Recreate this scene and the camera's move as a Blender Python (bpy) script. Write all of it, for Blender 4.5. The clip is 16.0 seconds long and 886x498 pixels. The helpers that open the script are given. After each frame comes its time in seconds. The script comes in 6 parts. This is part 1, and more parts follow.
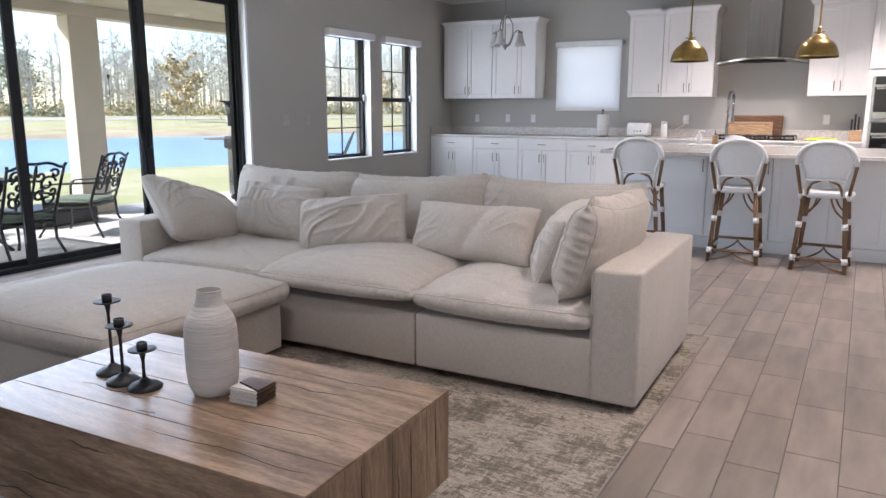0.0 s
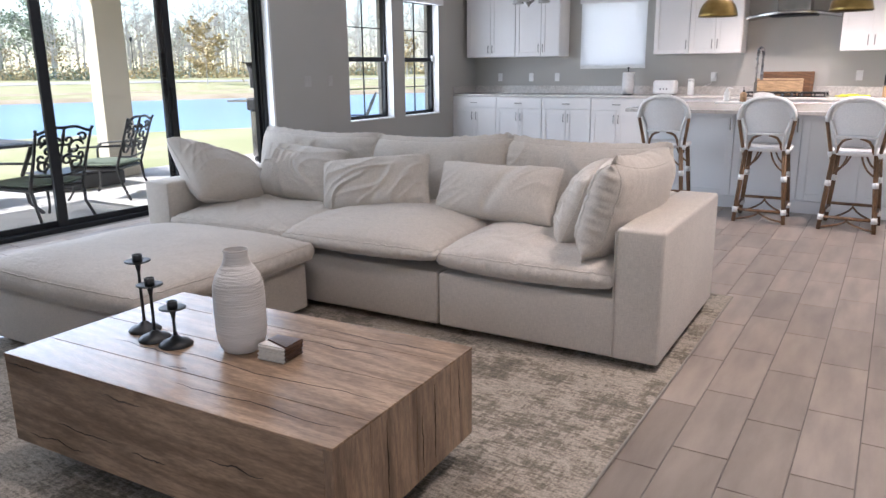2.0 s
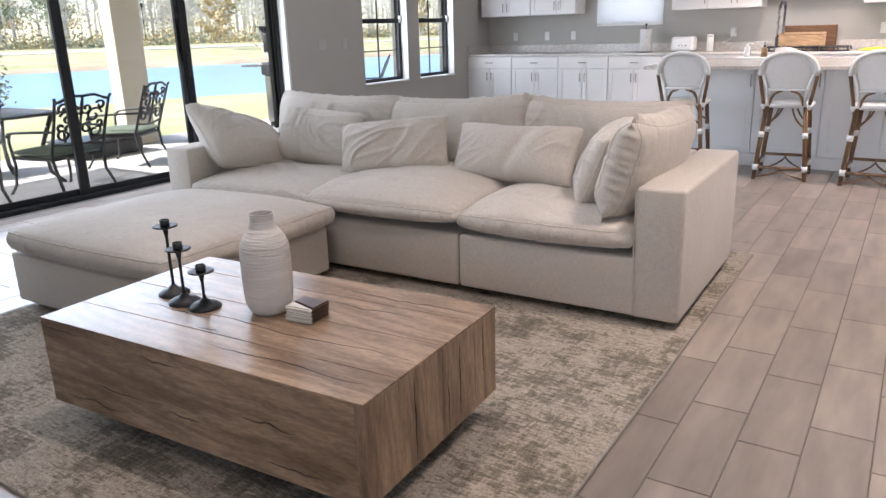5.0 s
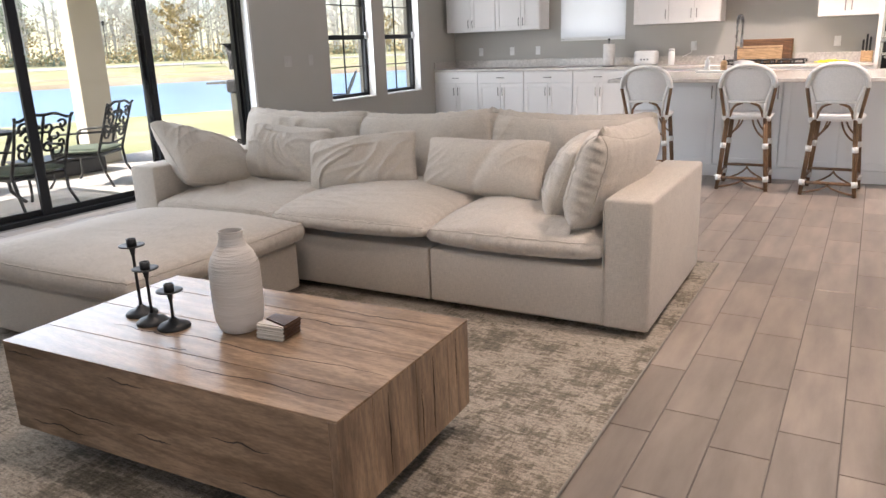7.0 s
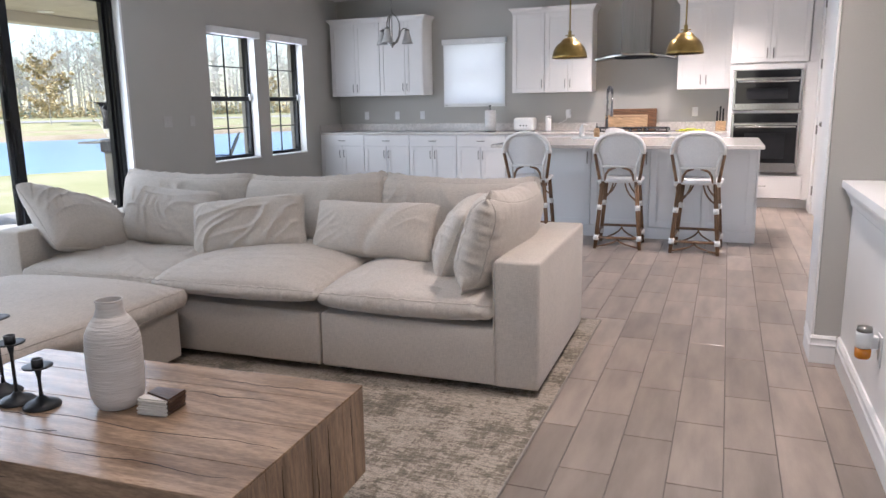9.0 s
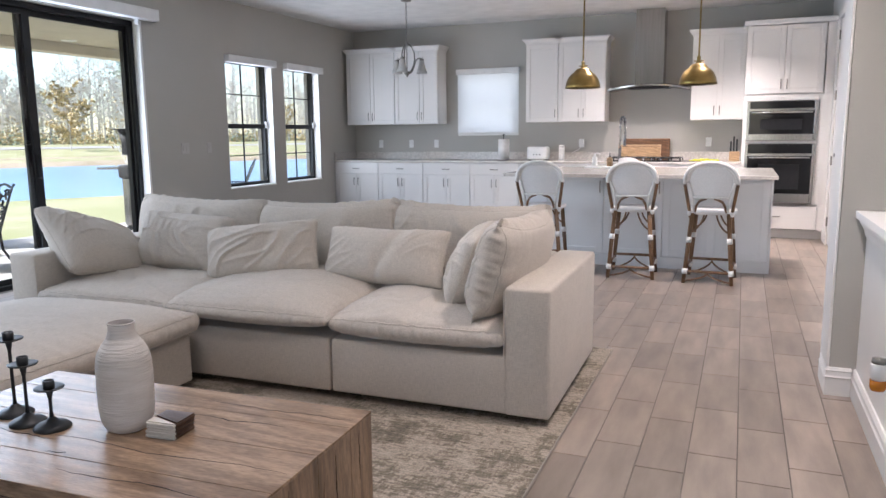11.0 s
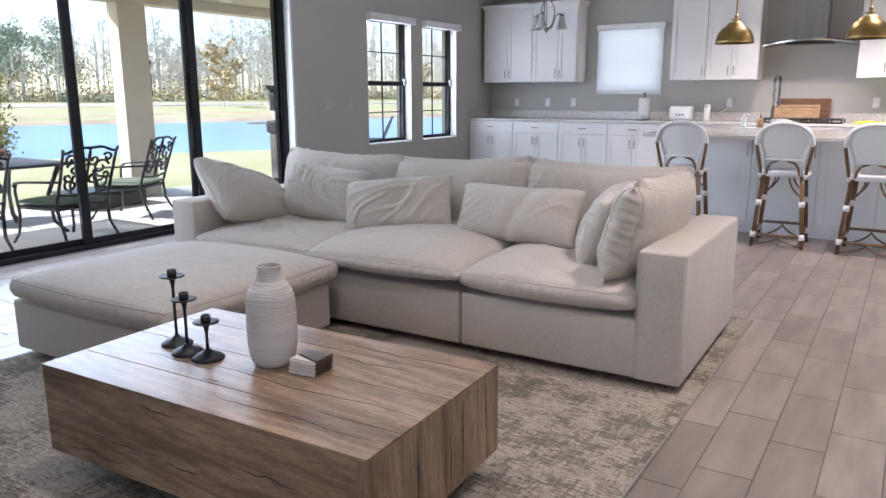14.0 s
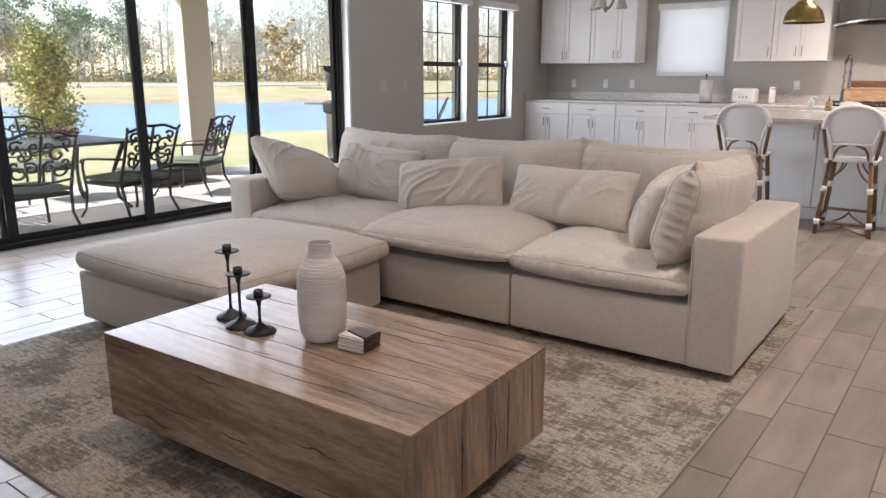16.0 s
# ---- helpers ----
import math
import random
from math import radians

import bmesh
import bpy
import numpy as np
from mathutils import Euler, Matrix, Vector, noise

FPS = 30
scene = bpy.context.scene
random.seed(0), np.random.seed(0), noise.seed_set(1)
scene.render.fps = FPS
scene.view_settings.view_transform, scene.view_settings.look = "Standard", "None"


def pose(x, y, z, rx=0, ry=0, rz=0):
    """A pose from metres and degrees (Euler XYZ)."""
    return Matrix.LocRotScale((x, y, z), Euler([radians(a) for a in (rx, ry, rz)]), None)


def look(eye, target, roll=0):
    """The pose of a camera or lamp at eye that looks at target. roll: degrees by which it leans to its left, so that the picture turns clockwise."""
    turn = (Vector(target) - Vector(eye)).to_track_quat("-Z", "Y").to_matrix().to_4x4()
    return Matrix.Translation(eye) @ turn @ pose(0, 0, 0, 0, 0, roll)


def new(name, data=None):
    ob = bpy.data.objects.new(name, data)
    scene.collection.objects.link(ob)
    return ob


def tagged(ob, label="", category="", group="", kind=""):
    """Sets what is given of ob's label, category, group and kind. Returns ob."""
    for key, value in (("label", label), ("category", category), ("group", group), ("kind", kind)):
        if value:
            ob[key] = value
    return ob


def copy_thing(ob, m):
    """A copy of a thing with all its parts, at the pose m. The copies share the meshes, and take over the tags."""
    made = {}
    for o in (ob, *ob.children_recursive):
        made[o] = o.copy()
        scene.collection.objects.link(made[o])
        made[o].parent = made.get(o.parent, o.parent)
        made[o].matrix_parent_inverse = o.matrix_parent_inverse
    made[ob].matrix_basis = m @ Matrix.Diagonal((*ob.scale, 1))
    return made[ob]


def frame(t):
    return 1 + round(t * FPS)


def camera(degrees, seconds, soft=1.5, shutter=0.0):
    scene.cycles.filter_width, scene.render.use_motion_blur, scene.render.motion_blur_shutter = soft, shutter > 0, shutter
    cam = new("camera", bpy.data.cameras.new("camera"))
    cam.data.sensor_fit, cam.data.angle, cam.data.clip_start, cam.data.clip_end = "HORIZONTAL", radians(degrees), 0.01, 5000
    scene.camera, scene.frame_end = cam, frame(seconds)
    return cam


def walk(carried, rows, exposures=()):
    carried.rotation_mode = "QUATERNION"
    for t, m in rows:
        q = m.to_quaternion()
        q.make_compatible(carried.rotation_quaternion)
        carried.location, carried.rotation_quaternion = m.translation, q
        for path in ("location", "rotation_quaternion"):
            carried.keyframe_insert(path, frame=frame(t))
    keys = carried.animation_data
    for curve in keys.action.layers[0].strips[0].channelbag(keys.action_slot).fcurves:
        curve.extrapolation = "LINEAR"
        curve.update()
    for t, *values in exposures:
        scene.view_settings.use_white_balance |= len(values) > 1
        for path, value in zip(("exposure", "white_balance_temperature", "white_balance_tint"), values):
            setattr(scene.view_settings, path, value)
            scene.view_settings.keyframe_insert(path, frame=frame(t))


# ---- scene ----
cam = camera(62.4, 16.0)
PATH = [
    (0, (0.067, -0.674, 1.241), (-0.908, 1.032, 0.865), 0.0),
    (0.5, (0.071, -0.674, 1.239), (-0.914, 1.018, 0.828), -0.1),
    (1, (0.074, -0.676, 1.24), (-0.919, 1.003, 0.798), -0.1),
    (1.5, (0.071, -0.681, 1.238), (-0.93, 0.987, 0.774), -0.2),
    (2, (0.075, -0.688, 1.237), (-0.943, 0.966, 0.759), -0.6),
    (2.5, (0.076, -0.704, 1.237), (-0.958, 0.936, 0.745), -1.1),
    (3, (0.073, -0.706, 1.237), (-0.972, 0.919, 0.722), -1.6),
    (3.5, (0.075, -0.705, 1.237), (-0.973, 0.909, 0.693), -1.8),
    (4, (0.074, -0.71, 1.238), (-0.97, 0.896, 0.663), -1.8),
    (6.5, (0.066, -0.729, 1.235), (-0.966, 0.89, 0.674), -1.8),
    (7, (0.068, -0.729, 1.236), (-0.907, 0.932, 0.698), -2.1),
    (7.5, (0.056, -0.729, 1.243), (-0.842, 0.984, 0.733), -2.1),
    (8, (0.05, -0.728, 1.245), (-0.769, 1.033, 0.77), -1.9),
    (8.5, (0.048, -0.738, 1.245), (-0.705, 1.064, 0.813), -1.5),
    (9, (0.046, -0.737, 1.247), (-0.663, 1.093, 0.861), -0.9),
    (9.2, (0.047, -0.734, 1.241), (-0.649, 1.104, 0.873), -0.7),
    (11.3, (0.059, -0.746, 1.243), (-0.712, 1.073, 0.934), -0.5),
    (11.5, (0.057, -0.749, 1.243), (-0.738, 1.059, 0.927), -0.4),
    (12, (0.058, -0.748, 1.241), (-0.797, 1.027, 0.902), -0.4),
    (12.5, (0.057, -0.754, 1.241), (-0.855, 0.988, 0.877), -0.4),
    (13, (0.056, -0.759, 1.239), (-0.907, 0.951, 0.853), -0.3),
    (13.5, (0.056, -0.756, 1.236), (-0.956, 0.922, 0.834), -0.3),
    (14, (0.058, -0.758, 1.232), (-0.995, 0.891, 0.817), -0.2),
    (14.5, (0.061, -0.753, 1.228), (-1.03, 0.867, 0.8), -0.1),
    (15, (0.064, -0.75, 1.223), (-1.06, 0.845, 0.783), 0.1),
    (15.5, (0.066, -0.75, 1.224), (-1.082, 0.824, 0.771), 0.2),
    (16, (0.069, -0.751, 1.225), (-1.097, 0.806, 0.763), -0.0),
]
walk(cam, [(t, look(e, a, r)) for t, e, a, r in PATH], [(0, 1.03, 6020, 17), (4, 1.29, 5950, 17), (6.5, 1.24, 6720, 17), (7.5, 1.2, 6550, 17), (8, 1.15, 6180, 17), (9, 1.08, 6050, 17), (11.5, 1.11, 6050, 16), (14, 1.12, 5900, 17), (16, 1.05, 6600, 18)])

# ---------------------------------------------------------------- light
SUN_EL, SUN_AZ = radians(37), radians(228)
world = bpy.data.worlds.new("sky")
scene.world = world
world.use_nodes = True
wn = world.node_tree.nodes
sky = wn.new("ShaderNodeTexSky")
sky.sky_type = "NISHITA"
sky.sun_disc = False
sky.sun_elevation, sky.sun_rotation = SUN_EL, SUN_AZ
sky.dust_density, sky.air_density = 0.6, 1.0
wn["Background"].inputs[1].default_value = 0.15
world.node_tree.links.new(sky.outputs[0], wn["Background"].inputs[0])

SUN_DIR = Vector((math.sin(SUN_AZ) * math.cos(SUN_EL), math.cos(SUN_AZ) * math.cos(SUN_EL), math.sin(SUN_EL)))
sun = new("sun", bpy.data.lights.new("sun", "SUN"))
sun.data.energy, sun.data.angle, sun.data.color = 5.0, radians(0.53), (1.0, 0.95, 0.87)
sun.matrix_world = look(SUN_DIR * 50, (0, 0, 0))


def area_lamp(name, eye, target, sx, sy, watts, color):
    lamp = new(name, bpy.data.lights.new(name, "AREA"))
    lamp.data.shape, lamp.data.size, lamp.data.size_y = "RECTANGLE", sx, sy
    lamp.data.energy, lamp.data.color = watts, color
    lamp.matrix_world = look(eye, target)
    return lamp


# daylight of the sky standing in the openings
area_lamp("slider_daylight", (-5.52, 2.65, 1.25), (0, 2.65, 1.0), 4.4, 2.1, 70, (0.74, 0.87, 1.0))
area_lamp("window_daylight", (-5.56, 6.67, 1.38), (0, 6.67, 1.2), 0.8, 1.3, 8, (0.8, 0.9, 1.0))
area_lamp("window_daylight", (-5.56, 7.79, 1.38), (0, 7.79, 1.2), 0.75, 1.3, 7, (0.8, 0.9, 1.0))
area_lamp("kitchen_window_daylight", (-3.305, 9.46, 1.7), (-3.305, 5.0, 1.7), 0.88, 0.9, 4.5, (1.0, 0.98, 0.95))
# added soft fill from behind the camera, no known opening there
area_lamp("rear_fill", (0.6, -3.35, 1.6), (-1.2, 3.0, 0.6), 3.2, 1.8, 6, (1.0, 0.98, 0.96))


def bulb(name, at, watts, color, radius=0.04):
    lamp = new(name, bpy.data.lights.new(name, "POINT"))
    lamp.data.energy, lamp.data.color, lamp.data.shadow_soft_size = watts, color, radius
    lamp.location = at
    return lamp


WARM = (1.0, 0.8, 0.64)
for bx in (-1.6, -0.41):
    bulb("pendant_bulb", (bx, 7.4, 1.765), 68, WARM)
# added fill spots: one kitchen fitting shifted, the others assumed
for sx, sy, watts in ((-1.3, 7.85, 160), (-0.2, 7.75, 185), (0.05, 5.2, 135), (0.05, 2.3, 94), (-1.6, 1.0, 38), (0.0, -0.6, 40)):
    spot = new("fill_downlight", bpy.data.lights.new("fill_downlight", "SPOT"))
    spot.data.energy, spot.data.color, spot.data.spot_size, spot.data.spot_blend, spot.data.shadow_soft_size = watts, (1.0, 0.87, 0.78), radians(118), 1.0, 0.07
    spot.location = (sx, sy, 2.735)

# ---------------------------------------------------------------- materials


def material(name, color, rough=0.6, metal=0.0, color2=None, scale=8.0, stretch=(1, 1, 1), detail=4.0, bump=0.0, bump_scale=None, bump_stretch=(1, 1, 1),
             vary=0.0, island=False, spec=0.5, coat=0.0, sheen=0.0, contrast=(0.35, 0.65), placed=False):
    """Two colours mixed by noise, brightness varied from thing to thing, and a fine relief."""
    m = bpy.data.materials.new(name)
    m.use_nodes = True
    n, l = m.node_tree.nodes, m.node_tree.links
    b = n["Principled BSDF"]
    b.inputs["Roughness"].default_value, b.inputs["Metallic"].default_value = rough, metal
    b.inputs["Specular IOR Level"].default_value = spec
    b.inputs["Coat Weight"].default_value, b.inputs["Coat Roughness"].default_value = coat, 0.15
    b.inputs["Sheen Weight"].default_value = sheen
    co = n.new("ShaderNodeTexCoord")

    def coords(st):
        mp = n.new("ShaderNodeMapping")
        mp.inputs["Scale"].default_value = st
        l.new(n.new("ShaderNodeNewGeometry").outputs["Position"] if placed else co.outputs["Object"], mp.inputs[0])
        return mp.outputs[0]

    noise_a = n.new("ShaderNodeTexNoise")
    noise_a.inputs["Scale"].default_value, noise_a.inputs["Detail"].default_value = scale, detail
    l.new(coords(stretch), noise_a.inputs["Vector"])
    ramp = n.new("ShaderNodeValToRGB")
    ramp.color_ramp.elements[0].position, ramp.color_ramp.elements[1].position = contrast
    c2 = color2 or tuple(c * 0.88 for c in color)
    ramp.color_ramp.elements[0].color, ramp.color_ramp.elements[1].color = (*c2, 1), (*color, 1)
    l.new(noise_a.outputs[0], ramp.inputs[0])
    out = ramp.outputs[0]
    if vary:
        if island:
            rnd = n.new("ShaderNodeNewGeometry").outputs["Random Per Island"]
        else:
            rnd = n.new("ShaderNodeObjectInfo").outputs["Random"]
        mr = n.new("ShaderNodeMapRange")
        mr.inputs[3].default_value, mr.inputs[4].default_value = 1 - vary, 1 + vary
        l.new(rnd, mr.inputs[0])
        hsv = n.new("ShaderNodeHueSaturation")
        l.new(mr.outputs[0], hsv.inputs["Value"])
        l.new(out, hsv.inputs["Color"])
        out = hsv.outputs[0]
    l.new(out, b.inputs["Base Color"])
    if bump:
        noise_b = n.new("ShaderNodeTexNoise")
        noise_b.inputs["Scale"].default_value, noise_b.inputs["Detail"].default_value = bump_scale or scale * 6, 3
        l.new(coords(bump_stretch), noise_b.inputs["Vector"])
        bp = n.new("ShaderNodeBump")
        bp.inputs["Strength"].default_value, bp.inputs["Distance"].default_value = bump, 0.01
        l.new(noise_b.outputs[0], bp.inputs["Height"])
        l.new(bp.outputs[0], b.inputs["Normal"])
    return m


def emitter(name, color, strength):
    m = bpy.data.materials.new(name)
    m.use_nodes = True
    b = m.node_tree.nodes["Principled BSDF"]
    b.inputs["Base Color"].default_value = (*color, 1)
    b.inputs["Emission Color"].default_value, b.inputs["Emission Strength"].default_value = (*color, 1), strength
    return m


def glass(name, tint=(1, 1, 1), rough=0.0):
    """A thin pane: mostly clear, with a reflection that grows towards grazing views."""
    m = bpy.data.materials.new(name)
    m.use_nodes = True
    n, l = m.node_tree.nodes, m.node_tree.links
    n.remove(n["Principled BSDF"])
    tr, gl, mix, lw = n.new("ShaderNodeBsdfTransparent"), n.new("ShaderNodeBsdfGlossy"), n.new("ShaderNodeMixShader"), n.new("ShaderNodeLayerWeight")
    fr, ma = n.new("ShaderNodeMath"), n.new("ShaderNodeMath")
    fr.operation, fr.inputs[1].default_value = "POWER", 5.0
    ma.operation, ma.inputs[1].default_value, ma.inputs[2].default_value = "MULTIPLY_ADD", 0.9, 0.03
    l.new(lw.outputs["Facing"], fr.inputs[0])
    l.new(fr.outputs[0], ma.inputs[0])
    tr.inputs[0].default_value, gl.inputs["Roughness"].default_value = (*tint, 1), rough
    l.new(ma.outputs[0], mix.inputs[0])
    l.new(tr.outputs[0], mix.inputs[1])
    l.new(gl.outputs[0], mix.inputs[2])
    l.new(mix.outputs[0], n["Material Output"].inputs[0])
    return m


def wood(name, light, dark, scale=1.0, rough=0.5, vary=0.0, axis="X"):
    """Grain lines along one axis, with wide figure, fine pores and a few dark cracks."""
    m = bpy.data.materials.new(name)
    m.use_nodes = True
    n, l = m.node_tree.nodes, m.node_tree.links
    b = n["Principled BSDF"]
    b.inputs["Roughness"].default_value = rough
    co = n.new("ShaderNodeTexCoord")

    def grain(st, sc, det, dist):
        mp = n.new("ShaderNodeMapping")
        s = {"X": (0.12, 1, 1), "Y": (1, 0.12, 1), "Z": (1, 1, 0.12)}[axis]
        mp.inputs["Scale"].default_value = [a * st if a == 1 else a for a in s]
        l.new(co.outputs["Object"], mp.inputs[0])
        t = n.new("ShaderNodeTexNoise")
        t.inputs["Scale"].default_value, t.inputs["Detail"].default_value, t.inputs["Distortion"].default_value = sc * scale, det, dist
        l.new(mp.outputs[0], t.inputs["Vector"])
        return t.outputs[0]

    broad, fine = grain(1, 8, 4, 0.9), grain(0.6, 260, 4, 0.2)
    r1 = n.new("ShaderNodeValToRGB")
    r1.color_ramp.elements[0].position, r1.color_ramp.elements[1].position = 0.3, 0.7
    r1.color_ramp.elements[0].color, r1.color_ramp.elements[1].color = (*dark, 1), (*light, 1)
    l.new(broad, r1.inputs[0])
    mr = n.new("ShaderNodeMapRange")
    mr.inputs[1].default_value, mr.inputs[2].default_value, mr.inputs[3].default_value, mr.inputs[4].default_value = 0.3, 0.7, 0.74, 1.16
    l.new(fine, mr.inputs[0])
    hsv = n.new("ShaderNodeHueSaturation")
    l.new(r1.outputs[0], hsv.inputs["Color"])
    l.new(mr.outputs[0], hsv.inputs["Value"])
    out = hsv.outputs[0]
    mp = n.new("ShaderNodeMapping")
    mp.inputs["Scale"].default_value = {"X": (0.16, 1, 1), "Y": (1, 0.16, 1), "Z": (1, 1, 0.16)}[axis]
    l.new(co.outputs["Object"], mp.inputs[0])
    rings = n.new("ShaderNodeTexWave")
    rings.bands_direction = "DIAGONAL"
    rings.inputs["Scale"].default_value, rings.inputs["Distortion"].default_value, rings.inputs["Detail"].default_value, rings.inputs["Detail Scale"].default_value = 9.0 * scale, 9.0, 3.0, 1.6
    l.new(mp.outputs[0], rings.inputs["Vector"])
    mw = n.new("ShaderNodeMapRange")
    mw.inputs[3].default_value, mw.inputs[4].default_value = 0.8, 1.1
    l.new(rings.outputs[1], mw.inputs[0])
    h3 = n.new("ShaderNodeHueSaturation")
    l.new(mw.outputs[0], h3.inputs["Value"])
    l.new(out, h3.inputs["Color"])
    out = h3.outputs[0]
    if vary:
        info = n.new("ShaderNodeObjectInfo")
        m2 = n.new("ShaderNodeMapRange")
        m2.inputs[3].default_value, m2.inputs[4].default_value = 1 - vary, 1 + vary
        l.new(info.outputs["Random"], m2.inputs[0])
        h2 = n.new("ShaderNodeHueSaturation")
        l.new(m2.outputs[0], h2.inputs["Value"])
        l.new(out, h2.inputs["Color"])
        out = h2.outputs[0]
    l.new(out, b.inputs["Base Color"])
    bp = n.new("ShaderNodeBump")
    bp.inputs["Strength"].default_value, bp.inputs["Distance"].default_value = 0.15, 0.004
    l.new(fine, bp.inputs["Height"])
    l.new(bp.outputs[0], b.inputs["Normal"])
    return m


def linen(name, color, crease=0.0):
    """Woven cloth: crossing threads as relief and faint tone, with soft larger blotches."""
    m = bpy.data.materials.new(name)
    m.use_nodes = True
    n, l = m.node_tree.nodes, m.node_tree.links
    b = n["Principled BSDF"]
    b.inputs["Roughness"].default_value, b.inputs["Sheen Weight"].default_value, b.inputs["Specular IOR Level"].default_value = 0.95, 0.15, 0.2
    co = n.new("ShaderNodeTexCoord")
    outs = []
    for st in ((34, 370, 370), (370, 34, 300), (300, 370, 34)):
        mp = n.new("ShaderNodeMapping")
        mp.inputs["Scale"].default_value = st
        l.new(co.outputs["Object"], mp.inputs[0])
        t = n.new("ShaderNodeTexNoise")
        t.inputs["Scale"].default_value, t.inputs["Detail"].default_value = 1.0, 2
        l.new(mp.outputs[0], t.inputs["Vector"])
        outs.append(t.outputs[0])
    add = n.new("ShaderNodeMath")
    l.new(outs[0], add.inputs[0])
    l.new(outs[1], add.inputs[1])
    add2 = n.new("ShaderNodeMath")
    l.new(add.outputs[0], add2.inputs[0])
    l.new(outs[2], add2.inputs[1])
    big = n.new("ShaderNodeTexNoise")
    big.inputs["Scale"].default_value, big.inputs["Detail"].default_value = 3.0, 4
    l.new(co.outputs["Object"], big.inputs["Vector"])
    mr = n.new("ShaderNodeMapRange")
    mr.inputs[1].default_value, mr.inputs[2].default_value, mr.inputs[3].default_value, mr.inputs[4].default_value = 1.15, 1.85, 0.82, 1.1
    l.new(add2.outputs[0], mr.inputs[0])
    ramp = n.new("ShaderNodeValToRGB")
    ramp.color_ramp.elements[0].position, ramp.color_ramp.elements[1].position = 0.3, 0.7
    ramp.color_ramp.elements[0].color, ramp.color_ramp.elements[1].color = (*[c * 0.92 for c in color], 1), (*color, 1)
    l.new(big.outputs[0], ramp.inputs[0])
    hsv = n.new("ShaderNodeHueSaturation")
    l.new(ramp.outputs[0], hsv.inputs["Color"])
    l.new(mr.outputs[0], hsv.inputs["Value"])
    l.new(hsv.outputs[0], b.inputs["Base Color"])
    bp = n.new("ShaderNodeBump")
    bp.inputs["Strength"].default_value, bp.inputs["Distance"].default_value = 0.35, 0.003
    l.new(add2.outputs[0], bp.inputs["Height"])
    crumple = n.new("ShaderNodeTexNoise")
    crumple.inputs["Scale"].default_value, crumple.inputs["Detail"].default_value, crumple.inputs["Distortion"].default_value = 9.0, 3.0, 0.9
    l.new(co.outputs["Object"], crumple.inputs["Vector"])
    ridge = n.new("ShaderNodeMath")
    ridge.operation = "PINGPONG"
    ridge.inputs[1].default_value = 0.16
    l.new(crumple.outputs[0], ridge.inputs[0])
    bc = n.new("ShaderNodeBump")
    bc.inputs["Strength"].default_value, bc.inputs["Distance"].default_value = crease, 0.03
    l.new(ridge.outputs[0], bc.inputs["Height"])
    l.new(bp.outputs[0], bc.inputs["Normal"])
    l.new(bc.outputs[0], b.inputs["Normal"])
    return m


def rug_material():
    """Abstract distressed pile: broad grey and cream patches broken by fine streaks both ways."""
    m = bpy.data.materials.new("rug_pile")
    m.use_nodes = True
    n, l = m.node_tree.nodes, m.node_tree.links
    b = n["Principled BSDF"]
    b.inputs["Roughness"].default_value, b.inputs["Specular IOR Level"].default_value = 0.95, 0.1
    co = n.new("ShaderNodeTexCoord")

    def tex(st, sc, det):
        mp = n.new("ShaderNodeMapping")
        mp.inputs["Scale"].default_value = st
        l.new(co.outputs["Object"], mp.inputs[0])
        t = n.new("ShaderNodeTexNoise")
        t.inputs["Scale"].default_value, t.inputs["Detail"].default_value, t.inputs["Roughness"].default_value = sc, det, 0.65
        l.new(mp.outputs[0], t.inputs["Vector"])
        return t.outputs[0]

    broad, sx, sy, fine, tuft = tex((1, 1, 1), 3.0, 9), tex((3, 14, 1), 4.5, 7), tex((14, 3, 1), 4.5, 7), tex((1, 1, 1), 170, 2), tex((1, 3, 1), 34, 3)

    def mix(a, f, bb):
        x = n.new("ShaderNodeMath")
        x.operation = "MULTIPLY_ADD"
        x.inputs[1].default_value = f
        l.new(a, x.inputs[0])
        l.new(bb, x.inputs[2])
        return x.outputs[0]

    total = mix(sx, 0.55, mix(sy, 0.45, broad))
    ramp = n.new("ShaderNodeValToRGB")
    e = ramp.color_ramp.elements
    e[0].position, e[0].color = 0.83, (0.15, 0.129, 0.101, 1)
    e[1].position, e[1].color = 1.08, (0.36, 0.31, 0.252, 1)
    for p, c in ((0.93, (0.2, 0.172, 0.135, 1)), (0.99, (0.272, 0.233, 0.187, 1))):
        x = e.new(p)
        x.color = c
    l.new(total, ramp.inputs[0])
    hsv = n.new("ShaderNodeHueSaturation")
    mr = n.new("ShaderNodeMapRange")
    mr.inputs[1].default_value, mr.inputs[2].default_value, mr.inputs[3].default_value, mr.inputs[4].default_value = 0.78, 1.22, 0.62, 1.3
    l.new(mix(tuft, 1.0, fine), mr.inputs[0])
    l.new(mr.outputs[0], hsv.inputs["Value"])
    l.new(ramp.outputs[0], hsv.inputs["Color"])
    l.new(hsv.outputs[0], b.inputs["Base Color"])
    bp = n.new("ShaderNodeBump")
    bp.inputs["Strength"].default_value, bp.inputs["Distance"].default_value = 0.6, 0.006
    l.new(mix(tuft, 1.4, mix(fine, 0.6, total)), bp.inputs["Height"])
    l.new(bp.outputs[0], b.inputs["Normal"])
    return m


